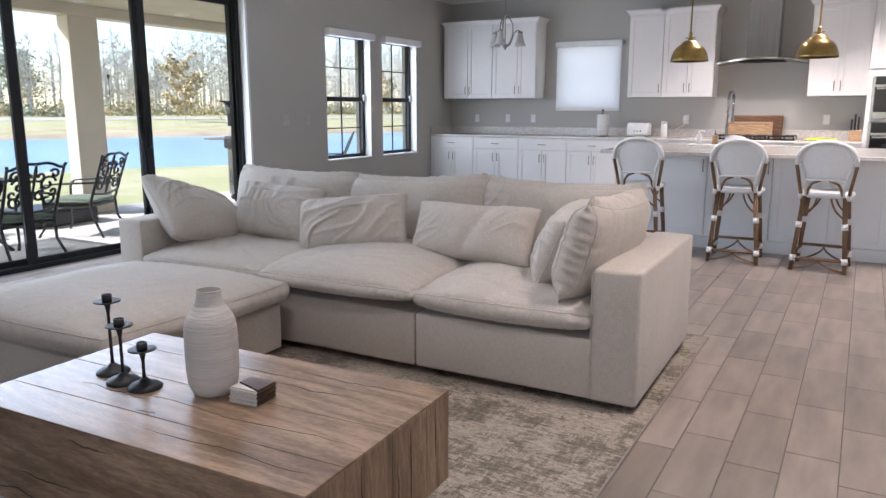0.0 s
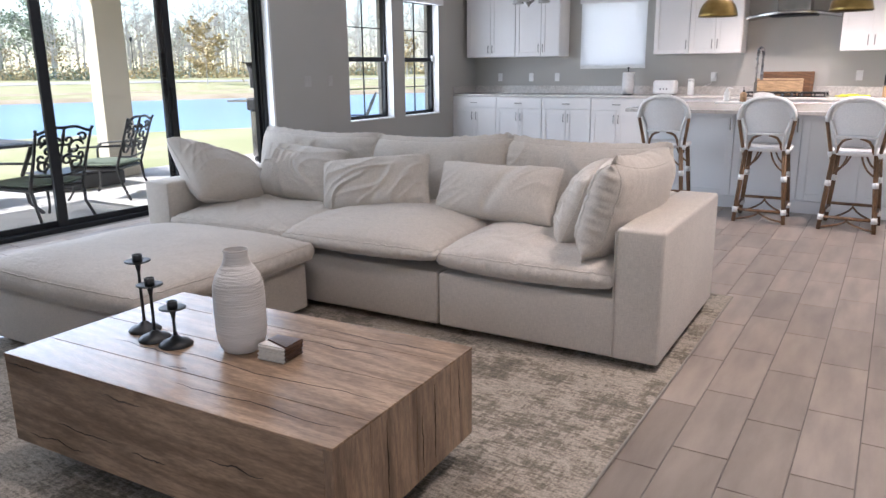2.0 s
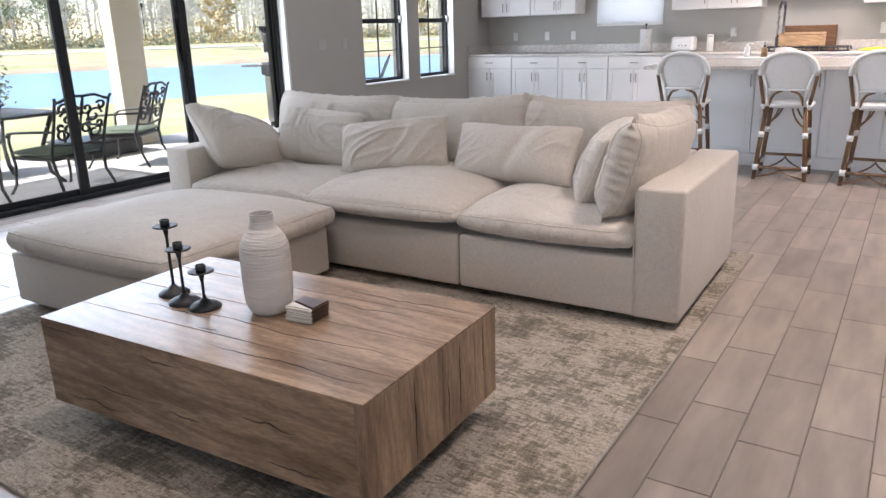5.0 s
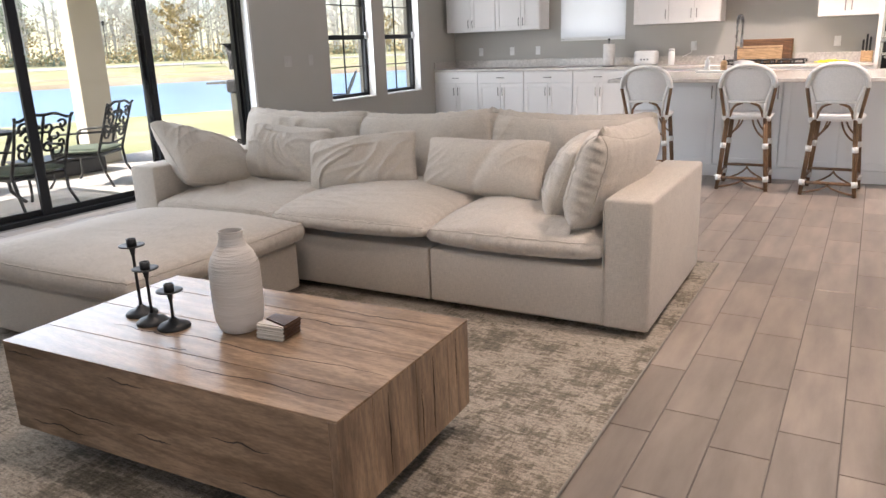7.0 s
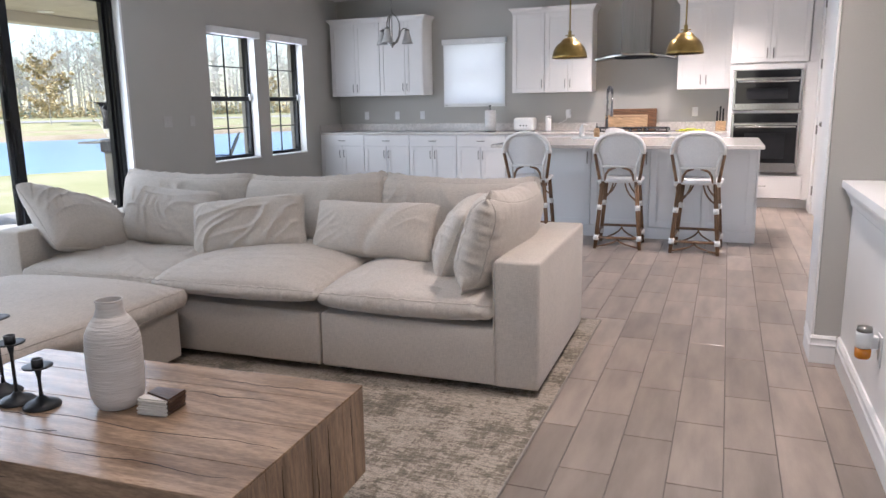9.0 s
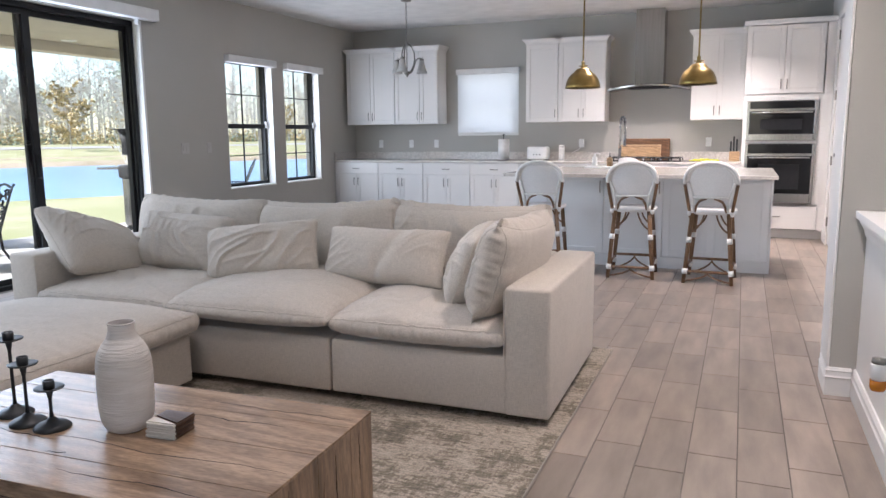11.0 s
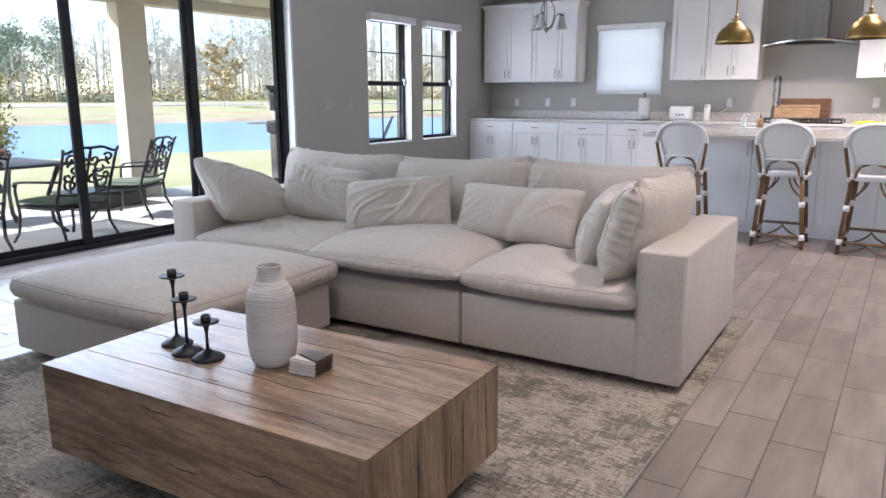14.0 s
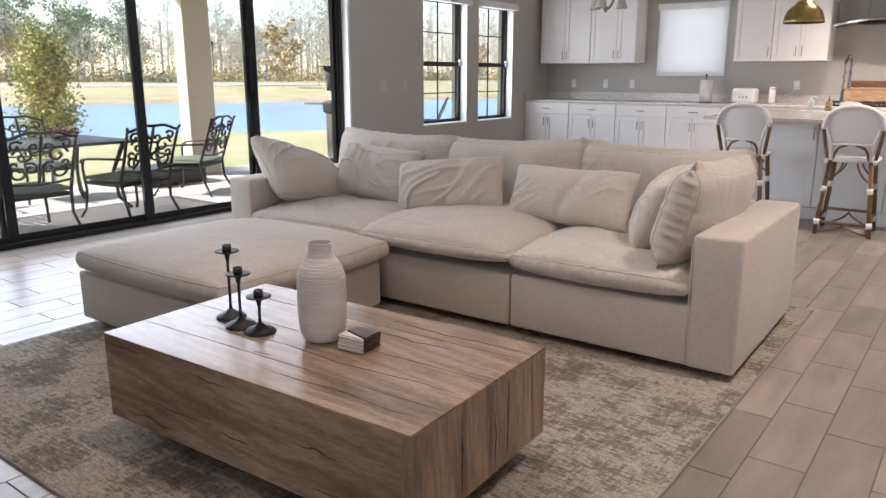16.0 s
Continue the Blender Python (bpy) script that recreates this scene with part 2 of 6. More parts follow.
GREIGE = material("greige_wall_paint", (0.44, 0.427, 0.395), 0.75, color2=(0.425, 0.412, 0.38), scale=2, bump=0.12, bump_scale=90)
WHITE_TRIM = material("white_trim_paint", (0.8, 0.79, 0.77), 0.4, color2=(0.77, 0.76, 0.74), scale=3, bump=0.02)
CEILING_WHITE = material("ceiling_paint", (0.78, 0.77, 0.75), 0.9, scale=4, bump=0.25, bump_scale=60)
CABINET = material("white_cabinet_paint", (0.76, 0.745, 0.73), 0.38, color2=(0.74, 0.725, 0.71), scale=2, bump=0.02)
ISLAND_PAINT = material("pale_grey_island_paint", (0.79, 0.795, 0.805), 0.42, color2=(0.76, 0.765, 0.775), scale=2)
QUARTZ = material("speckled_pale_stone", (0.62, 0.585, 0.55), 0.18, color2=(0.47, 0.44, 0.41), scale=45, detail=6)
BLACK_FRAME = material("black_aluminium", (0.01, 0.011, 0.013), 0.5, color2=(0.014, 0.014, 0.016), scale=10, spec=0.3)
CLEAR = glass("window_glass", (0.97, 0.985, 0.98))
TILE = material("wood_look_tile", (0.36, 0.295, 0.245), 0.28, color2=(0.21, 0.174, 0.148), scale=2.2, stretch=(5, 1, 1), detail=7, bump=0.06, bump_scale=30, bump_stretch=(5, 0.7, 1), vary=0.18, placed=True, contrast=(0.3, 0.72))
TILE_FAR = material("wood_look_tile_field", (0.36, 0.295, 0.245), 0.28, color2=(0.21, 0.174, 0.148), scale=2.2, stretch=(5, 1, 1), detail=7, bump=0.06, bump_scale=30, bump_stretch=(5, 0.7, 1), vary=0.18, island=True, placed=True, contrast=(0.3, 0.72))
GROUT = material("grout", (0.2, 0.175, 0.155), 0.9, scale=30)
LINEN = linen("oatmeal_linen", (0.585, 0.525, 0.457), 0.05)
LINEN_LOOSE = linen("oatmeal_linen_creased", (0.585, 0.525, 0.457), 0.1)
DARK_FOOT = material("dark_plastic", (0.03, 0.03, 0.03), 0.6)
OAK = wood("light_oak_veneer", (0.4, 0.272, 0.177), (0.18, 0.112, 0.067), 1.1, 0.26, vary=0.14)
OAK_END = wood("light_oak_veneer_side", (0.38, 0.257, 0.165), (0.14, 0.085, 0.05), 1.4, 0.42, vary=0.14, axis="Z")
CRACK = material("dark_grain_crack", (0.035, 0.022, 0.014), 0.8, scale=20)
RUG = rug_material()
RUG_EDGE = material("rug_binding", (0.3, 0.27, 0.23), 0.95, scale=60, bump=0.3)
VASE_WHITE = material("matt_white_ceramic", (0.66, 0.62, 0.58), 0.8, color2=(0.58, 0.54, 0.5), scale=7, stretch=(1, 1, 9), bump=0.35, bump_scale=16, bump_stretch=(1, 1, 11))
IRON = material("matt_black_iron", (0.012, 0.012, 0.013), 0.5, scale=30, bump=0.05)
MARBLE = material("white_marble", (0.68, 0.64, 0.58), 0.3, color2=(0.5, 0.42, 0.34), scale=9, detail=6, contrast=(0.25, 0.5))
WALNUT = wood("dark_walnut", (0.11, 0.055, 0.03), (0.055, 0.026, 0.015), 3.0, 0.45)
RATTAN = wood("rattan_cane", (0.24, 0.13, 0.06), (0.1, 0.05, 0.024), 3.0, 0.4, axis="Z")
WRAP = material("white_binding", (0.78, 0.77, 0.75), 0.6, scale=50, bump=0.3, bump_scale=220)
WEAVE = material("white_woven_resin", (0.8, 0.795, 0.79), 0.55, color2=(0.72, 0.72, 0.72), scale=120, bump=0.5, bump_scale=160)
STEEL = material("brushed_steel", (0.42, 0.405, 0.39), 0.2, 1.0, color2=(0.35, 0.34, 0.325), scale=6, stretch=(12, 12, 0.3), bump=0.03)
CHROME = material("chrome", (0.3, 0.3, 0.31), 0.14, 1.0, scale=4)
NICKEL = material("brushed_nickel", (0.28, 0.27, 0.25), 0.3, 1.0, scale=10)
BRASS = material("aged_brass", (0.33, 0.235, 0.085), 0.28, 1.0, color2=(0.22, 0.15, 0.05), scale=9, detail=6)
BLACK_GLASS = material("black_oven_glass", (0.01, 0.01, 0.011), 0.08, scale=3, spec=0.3)
SHADE_GLASS = material("frosted_lamp_glass", (0.5, 0.49, 0.47), 0.35, scale=8)
LAMP_INSIDE = emitter("lit_shade_lining", (1.0, 0.82, 0.6), 2.5)
CAN_GLOW = emitter("lit_downlight_lens", (1.0, 0.9, 0.78), 9.0)
PLASTIC_WHITE = material("white_plastic", (0.78, 0.78, 0.77), 0.35, scale=5)
# plate colour greyed to hold the shade of a backlit wall
PLATE_BACKLIT = material("backlit_switch_plastic", (0.5, 0.49, 0.47), 0.4, scale=5)
PAPER = material("paper_towel", (0.8, 0.79, 0.78), 0.95, scale=40, bump=0.3)
ACACIA = wood("acacia_board", (0.24, 0.115, 0.05), (0.09, 0.038, 0.015), 1.6, 0.4)
MAPLE = wood("maple_board", (0.55, 0.36, 0.2), (0.4, 0.25, 0.13), 2.0, 0.4)
YELLOW_CLOTH = material("yellow_cloth", (0.75, 0.78, 0.05), 0.9, scale=30, bump=0.3)
AMBER = material("amber_liquid", (0.5, 0.17, 0.01), 0.1, scale=5)


def shade_cloth():
    m = bpy.data.materials.new("roller_shade_cloth")
    m.use_nodes = True
    n, l = m.node_tree.nodes, m.node_tree.links
    b = n["Principled BSDF"]
    b.inputs["Base Color"].default_value, b.inputs["Roughness"].default_value = (0.8, 0.8, 0.8, 1), 0.9
    t, mix = n.new("ShaderNodeBsdfTranslucent"), n.new("ShaderNodeMixShader")
    t.inputs[0].default_value = (0.72, 0.74, 0.77, 1)
    mix.inputs[0].default_value = 0.6
    l.new(b.outputs[0], mix.inputs[1])
    l.new(t.outputs[0], mix.inputs[2])
    l.new(mix.outputs[0], n["Material Output"].inputs[0])
    return m


SHADE = shade_cloth()

# ---------------------------------------------------------------- building blocks


def mesh_of(bm, name, mat, smooth=False):
    me = bpy.data.meshes.new(name)
    bm.normal_update()
    bm.to_mesh(me)
    bm.free()
    me.materials.append(mat)
    if smooth:
        for p in me.polygons:
            p.use_smooth = True
    return me


def part(name, bm, mat, parent=None, label="", smooth=False, at=None):
    ob = new(name, mesh_of(bm, name, mat, smooth))
    if parent is not None:
        ob.parent = parent
    if at is not None:
        ob.matrix_basis = at
    if label:
        ob["label"] = label
    return ob


def thing(name, m, label, category, group="", kind=""):
    ob = new(name)
    ob.empty_display_size = 0.1
    ob.matrix_basis = m
    return tagged(ob, label, category, group, kind)


def box(x0, y0, z0, x1, y1, z1, bevel=0.0, seg=2, bm=None):
    bm = bm or bmesh.new()
    r = bmesh.ops.create_cube(bm, size=1)
    bmesh.ops.transform(bm, verts=r["verts"], matrix=Matrix.Translation(((x0 + x1) / 2, (y0 + y1) / 2, (z0 + z1) / 2)) @ Matrix.Diagonal((x1 - x0, y1 - y0, z1 - z0, 1)))
    if bevel:
        es = list({e for v in r["verts"] for e in v.link_edges})
        bmesh.ops.bevel(bm, geom=es, offset=bevel, segments=seg, profile=0.5, affect="EDGES", clamp_overlap=True)
    return bm


def tube(points, radius, sides=8, bm=None, closed=False, cap=True):
    """A round rod along points; radius may be a list."""
    bm = bm or bmesh.new()
    pts = [Vector(p) for p in points]
    n = len(pts)
    rings, up = [], None
    for i, p in enumerate(pts):
        a = pts[(i - 1) % n] if closed or i else p
        b = pts[(i + 1) % n] if closed or i < n - 1 else p
        d = (b - a).normalized()
        if up is None:
            up = d.orthogonal().normalized()
        up = (up - d * up.dot(d))
        up = up.normalized() if up.length > 1e-5 else d.orthogonal().normalized()
        side = d.cross(up)
        r = radius[i] if isinstance(radius, (list, tuple)) else radius
        rings.append([bm.verts.new(p + (up * math.cos(t) + side * math.sin(t)) * r) for t in (2 * math.pi * k / sides for k in range(sides))])
    for i in range(n if closed else n - 1):
        A, B = rings[i], rings[(i + 1) % n]
        for k in range(sides):
            bm.faces.new((A[k], A[(k + 1) % sides], B[(k + 1) % sides], B[k]))
    if cap and not closed:
        bm.faces.new(rings[0][::-1])
        bm.faces.new(rings[-1])
    return bm


def lathe(profile, sides=32, bm=None, at=(0, 0, 0)):
    """Turns (radius, height) pairs about the vertical."""
    bm = bm or bmesh.new()
    ox, oy, oz = at
    rings = [[bm.verts.new((ox + r * math.cos(2 * math.pi * k / sides), oy + r * math.sin(2 * math.pi * k / sides), oz + z)) for k in range(sides)] for r, z in profile]
    for A, B in zip(rings, rings[1:]):
        for k in range(sides):
            bm.faces.new((A[k], A[(k + 1) % sides], B[(k + 1) % sides], B[k]))
    if profile[0][0] > 1e-4:
        bm.faces.new(rings[0][::-1])
    if profile[-1][0] > 1e-4:
        bm.faces.new(rings[-1])
    return bm


def arc(center, r0, r1, a0, a1, n, plane="xz"):
    cx, cy, cz = center
    out = []
    for i in range(n + 1):
        a = radians(a0 + (a1 - a0) * i / n)
        u, v = r0 * math.cos(a), r1 * math.sin(a)
        out.append({"xz": (cx + u, cy, cz + v), "xy": (cx + u, cy + v, cz), "yz": (cx, cy + u, cz + v)}[plane])
    return out


def wrinkle(p, seed, amp):
    """Height of the soft dents and long pulled creases of stuffed cloth."""
    u, v = p.x, p.y + p.z
    q = Vector((u * 2.6 + seed * 7.1, v * 2.6 - seed * 3.7, seed))
    a = noise.noise(q)
    h = 0.6 * a
    for k, (turn, across, along, sharp, gain) in enumerate(((0.5, 8.0, 2.2, 0.20, 0.34), (-0.7, 14.0, 3.4, 0.24, 0.22))):
        th = turn + 0.9 * math.sin(seed * 2.3) + 0.7 * noise.noise(q * 0.6 + Vector((5, k, 2)))
        c = (u * math.cos(th) + v * math.sin(th)) * across
        l = (v * math.cos(th) - u * math.sin(th)) * along
        r = noise.noise(Vector((c + seed, l - seed, 3.0 * k + 0.4 * a)))
        m = min(1.0, max(0.0, 0.5 + 1.8 * noise.noise(q * 0.8 + Vector((9 * k, 3, 1 + k)))))
        h += gain * m * (max(0.0, 1 - abs(r) / sharp) ** 1.4 - 0.3)
    return amp * h


def cushion(w, d, edge, crown, seed=0, n=72, sag=0.0, amp=0.006, bulge=0.018, inset=0.02, hollow=-0.012, lift=0.012, back=0.0, pinch=0.0, pleat=0.0025):
    """A boxed cushion lying flat: upright sides edge high, a crown on top, a soft underside. Origin at the middle of its base."""
    bm = bmesh.new()

    def outline(u, v):
        k = 1 - inset * (u * u) * (v * v)
        return Vector((u * w / 2 * k + 0.012 * u * (1 - v * v), v * d / 2 * k - hollow * (1 - u * u) * v, 0))

    grid = {}
    ts = [0.6 * (2 * i / n - 1) + 0.4 * math.sin(math.pi / 2 * (2 * i / n - 1)) for i in range(n + 1)]
    for layer in (0, 1):
        for i, u in enumerate(ts):
            for j, v in enumerate(ts):
                p = outline(u, v)
                f = max(0.0, (1 - abs(u) ** 2.8)) ** 0.52 * max(0.0, (1 - abs(v) ** 2.8)) ** 0.52
                nip = pinch * edge * (u * v) ** 6
                top = edge + crown * f - sag * math.exp(-((u * 1.6) ** 2 + (v * 1.6) ** 2)) - nip
                p.z = top if layer else lift * (1 - f) * (1 + 0.3 * u * u) - back * f + nip
                p.z += wrinkle(p, seed, amp) * (1 if layer else 0.2) * (0.12 + 0.88 * f)
                rim_u, rim_v = math.exp(-6 * (1 - abs(u))), math.exp(-6 * (1 - abs(v)))
                p.z += pleat * (1.7 if layer else -1) * (rim_v * noise.noise(Vector((p.x * 34, seed, v))) + rim_u * noise.noise(Vector((p.y * 34, seed, u + 5))))
                grid[layer, i, j] = bm.verts.new(p)
    for i in range(n):
        for j in range(n):
            a = [grid[1, i, j], grid[1, i + 1, j], grid[1, i + 1, j + 1], grid[1, i, j + 1]]
            bm.faces.new(a)
            bm.faces.new([grid[0, i, j], grid[0, i, j + 1], grid[0, i + 1, j + 1], grid[0, i + 1, j]])
    rim = [(i, 0) for i in range(n)] + [(n, j) for j in range(n)] + [(n - i, n) for i in range(n)] + [(0, n - j) for j in range(n)]
    levels = 8
    rings = [[grid[0, i, j] for i, j in rim]]
    for k in range(1, levels):
        t = k / levels
        ring = []
        for i, j in rim:
            a, b = grid[0, i, j].co, grid[1, i, j].co
            p = a.lerp(b, t)
            o = Vector((-1 if i == 0 else 1 if i == n else 0, -1 if j == 0 else 1 if j == n else 0, 0))
            if o.length > 0:
                e = p.x + p.y
                fold = noise.noise(Vector((e * 34, t * 0.7, seed))) + 0.8 * noise.noise(Vector((e * 55, t * 1.1, seed + 3)))
                p += o.normalized() * (bulge * math.sin(math.pi * t) ** 0.8 + 2.2 * pleat * fold * math.sin(math.pi * t))
            ring.append(bm.verts.new(p))
        rings.append(ring)
    rings.append([grid[1, i, j] for i, j in rim])
    m = len(rim)
    for A, B in zip(rings, rings[1:]):
        for k in range(m):
            bm.faces.new((A[k], A[(k + 1) % m], B[(k + 1) % m], B[k]))
    top_rim = [grid[1, i, j].co.copy() for i, j in rim]
    low_rim = [grid[0, i, j].co.copy() for i, j in rim]
    bmesh.ops.recalc_face_normals(bm, faces=bm.faces)
    return bm, top_rim, low_rim


def pillow(w, h, t, seed=0, n=84, amp=0.042, ears=0.035, fold=0.0, slump=0.0):
    """A stuffed pillow standing in the xz plane, origin at the middle of its lower edge, front towards -y."""
    bm = bmesh.new()
    ts = [0.6 * (2 * i / n - 1) + 0.4 * math.sin(math.pi / 2 * (2 * i / n - 1)) for i in range(n + 1)]
    g = {}
    for s in (-1, 1):
        for i, u in enumerate(ts):
            for j, v in enumerate(ts):
                if s == 1 and (i in (0, n) or j in (0, n)):
                    g[s, i, j] = g[-1, i, j]
                    continue
                blunt = 0.06 * (u * v) ** 6
                x = u * w / 2 * (1 - ears * (1 - v * v) * 1.5 + ears * 0.7 * v * v - blunt)
                z = v * h / 2 * (1 - ears * (1 - u * u) * 1.5 + ears * 0.7 * u * u - blunt * 1.6)
                f = max(0.0, (1 - abs(u) ** 2.6)) ** 0.5 * max(0.0, (1 - abs(v) ** 2.6)) ** 0.5
                y = s * t / 2 * f * (1 - 0.2 * v)
                p = Vector((x, y, z + h / 2))
                p.y += s * f ** 0.6 * wrinkle(p + Vector((0, s, 0)), seed + 3, amp * 1.5)
                rim_u, rim_v = math.exp(-7 * (1 - abs(u))) * (1 - u ** 8), math.exp(-7 * (1 - abs(v))) * (1 - v ** 8)
                p.y += s * 0.014 * (rim_v * noise.noise(Vector((x * 17, seed, v * 0.6))) + rim_u * noise.noise(Vector((z * 17, seed, u * 0.6))))
                if fold:
                    c = math.exp(-((x - 0.05 - 0.5 * fold * z) / 0.04) ** 2)
                    p.y -= s * fold * 0.014 * c * f ** 0.6
                p.z += 0.3 * wrinkle(p, seed + 5, amp) - slump * (u + 1) / 2 * ((v + 1) / 2) ** 1.3
                g[s, i, j] = bm.verts.new(p)
    for i in range(n):
        for j in range(n):
            bm.faces.new([g[-1, i, j], g[-1, i + 1, j], g[-1, i + 1, j + 1], g[-1, i, j + 1]])
            bm.faces.new([g[1, i, j], g[1, i, j + 1], g[1, i + 1, j + 1], g[1, i + 1, j]])
    rim = [(i, 0) for i in range(n)] + [(n, j) for j in range(n)] + [(n - i, n) for i in range(n)] + [(0, n - j) for j in range(n)]
    seam = [g[-1, i, j].co.copy() for i, j in rim]
    bmesh.ops.recalc_face_normals(bm, faces=bm.faces)
    return bm, seam


# ---------------------------------------------------------------- the room
WX, KY, CEIL = -5.44, 9.23, 2.76
SLIDER = (0.38, 4.97, 0.0, 2.36)
WINDOWS = ((6.22, 7.115, 0.63, 2.12), (7.37, 8.215, 0.63, 2.12))
KWIN = (-3.74, -2.86, 1.24, 2.10)


def wall_with_holes(name, axis, at, thick, u0, u1, z0, z1, holes, mat):
    """A wall along y (axis x) or x (axis y), its room face at `at`, pierced by (u0, u1, z0, z1) openings."""
    bm = bmesh.new()
    us = sorted({u0, u1, *[h[0] for h in holes], *[h[1] for h in holes]})
    zs = sorted({z0, z1, *[h[2] for h in holes], *[h[3] for h in holes]})
    solid = lambda i, k: 0 <= i < len(us) - 1 and 0 <= k < len(zs) - 1 and not any(h[0] <= (us[i] + us[i + 1]) / 2 <= h[1] and h[2] <= (zs[k] + zs[k + 1]) / 2 <= h[3] for h in holes)
    P = lambda u, t, z: (t, u, z) if axis == "x" else (u, t, z)
    a, b = at, at + thick
    for i in range(len(us) - 1):
        for k in range(len(zs) - 1):
            if not solid(i, k):
                continue
            q = [(us[i], zs[k]), (us[i + 1], zs[k]), (us[i + 1], zs[k + 1]), (us[i], zs[k + 1])]
            for t in (a, b):
                bm.faces.new([bm.verts.new(P(u, t, z)) for u, z in q])
            for (di, dk), e in zip(((0, -1), (1, 0), (0, 1), (-1, 0)), range(4)):
                if not solid(i + di, k + dk):
                    (ua, za), (ub, zb) = q[e], q[(e + 1) % 4]
                    bm.faces.new([bm.verts.new(P(*c)) for c in ((ua, a, za), (ub, a, zb), (ub, b, zb), (ua, b, za))])
    bmesh.ops.remove_doubles(bm, verts=bm.verts, dist=1e-5)
    bmesh.ops.recalc_face_normals(bm, faces=bm.faces)
    return tagged(part(name, bm, mat), kind="structure")


wall_west = tagged(wall_with_holes("wall_west", "x", WX, -0.24, -3.6, KY, 0.0, CEIL, [SLIDER, *WINDOWS], GREIGE), "greige painted wall pierced by sliding door and two windows", "wall")
wall_north = tagged(wall_with_holes("wall_north", "y", KY, 0.24, WX - 0.24, 2.2, 0.0, CEIL, [KWIN], GREIGE), "greige painted kitchen wall with one shaded window", "wall")
# unseen wall, its window opening is invented
wall_south = tagged(wall_with_holes("wall_south", "y", -3.6, -0.2, WX - 0.24, 4.2, 0.0, CEIL, [(-1.2, 2.4, 0.6, 2.4)], GREIGE), "plain greige painted wall with an assumed wide window", "wall")
wall_east = tagged(part("wall_east", box(4.0, -3.6, 0, 4.2, KY, CEIL), GREIGE), "plain greige painted wall", "wall", kind="structure")
wall_partition = tagged(part("wall_partition", box(0.487, 3.05, 0.0, 3.999, 3.32, CEIL, 0.006), GREIGE), "greige partition wall ending in a square corner", "wall", kind="structure")
PW = 0.955
wall_pantry = tagged(wall_with_holes("wall_pantry", "x", PW, 0.12, 3.321, KY - 0.001, 0.0, CEIL - 0.001, [(7.45, 8.3, 0.0, 2.42)], WHITE_TRIM), "white painted pantry wall beside the ovens", "wall")
ceiling = tagged(part("ceiling", box(WX - 0.24, -3.8, CEIL, 4.2, KY + 0.24, CEIL + 0.2), CEILING_WHITE), "white textured flat ceiling with recessed lights", "ceiling", kind="structure")

floor = tagged(part("floor", box(WX - 0.24, -3.8, -0.2, 4.2, KY + 0.24, -0.005), GROUT), "grey-brown wood-look tiled floor with dark joints", "floor", kind="structure")


def skirting(name, path, h=0.135, t=0.016):
    """A moulded baseboard along a polyline, its back on the line, standing out to the left of the way."""
    bm = bmesh.new()
    prof = [(0, 0), (t, 0), (t, h * 0.62), (t * 1.25, h * 0.66), (t * 0.95, h * 0.72), (t * 0.8, h * 0.86), (t * 1.0, h * 0.9), (t * 0.5, h), (0, h)]
    pts = [Vector((*p, 0)) for p in path]
    rings = []
    for i, p in enumerate(pts):
        d0 = (p - pts[i - 1]).normalized() if i else (pts[1] - p).normalized()
        d1 = (pts[i + 1] - p).normalized() if i < len(pts) - 1 else d0
        n0, n1 = Vector((-d0.y, d0.x, 0)), Vector((-d1.y, d1.x, 0))
        m = (n0 + n1).normalized()
        k = 1 / max(0.3, m.dot(n0))
        rings.append([bm.verts.new(p + m * (u * k) + Vector((0, 0, z))) for u, z in prof])
    for A, B in zip(rings, rings[1:]):
        for k in range(len(prof) - 1):
            bm.faces.new((A[k], A[k + 1], B[k + 1], B[k]))
    bm.faces.new(rings[0])
    bm.faces.new(rings[-1][::-1])
    bmesh.ops.recalc_face_normals(bm, faces=bm.faces)
    return tagged(part(name, bm, WHITE_TRIM), "white moulded baseboard along the wall foot", "baseboard", kind="structure")


HW = 0.6
skirting("baseboard", [(WX, 8.58), (WX, 4.99)])
skirting("baseboard", [(HW, -3.55), (HW, 3.05)])
skirting("baseboard", [(HW - 0.018, 3.05), (0.487, 3.05), (0.487, 3.32)])
skirting("baseboard", [(PW, 8.21), (PW, 8.6)])
skirting("baseboard", [(PW, 3.34), (PW, 7.36)])

tagged(part("trim", box(0.474, 3.046, 0.136, 0.4868, 3.325, CEIL - 0.001, 0.003), WHITE_TRIM), "white painted trim lining the wall end", "trim", kind="structure")

# low wall with a moulded cap
half_wall = tagged(part("half_wall", box(HW, -3.598, 0.0, HW + 0.14, 3.049, 0.86), WHITE_TRIM), "low white painted wall with moulded cap", "half wall", kind="structure")
bm = bmesh.new()
prof = [(0.0, 0.76), (-0.008, 0.77), (-0.012, 0.795), (-0.03, 0.825), (-0.036, 0.845), (-0.05, 0.85), (-0.05, 0.882), (0.19, 0.882), (0.19, 0.861), (0.0, 0.861)]
ra = [bm.verts.new((HW + u, -3.59, z)) for u, z in prof]
rb = [bm.verts.new((HW + u, 3.048, z)) for u, z in prof]
for k in range(len(prof)):
    bm.faces.new((ra[k], ra[(k + 1) % len(prof)], rb[(k + 1) % len(prof)], rb[k]))
bm.faces.new(ra)
bm.faces.new(rb[::-1])
bmesh.ops.recalc_face_normals(bm, faces=bm.faces)
part("cap_moulding", bm, WHITE_TRIM, half_wall)

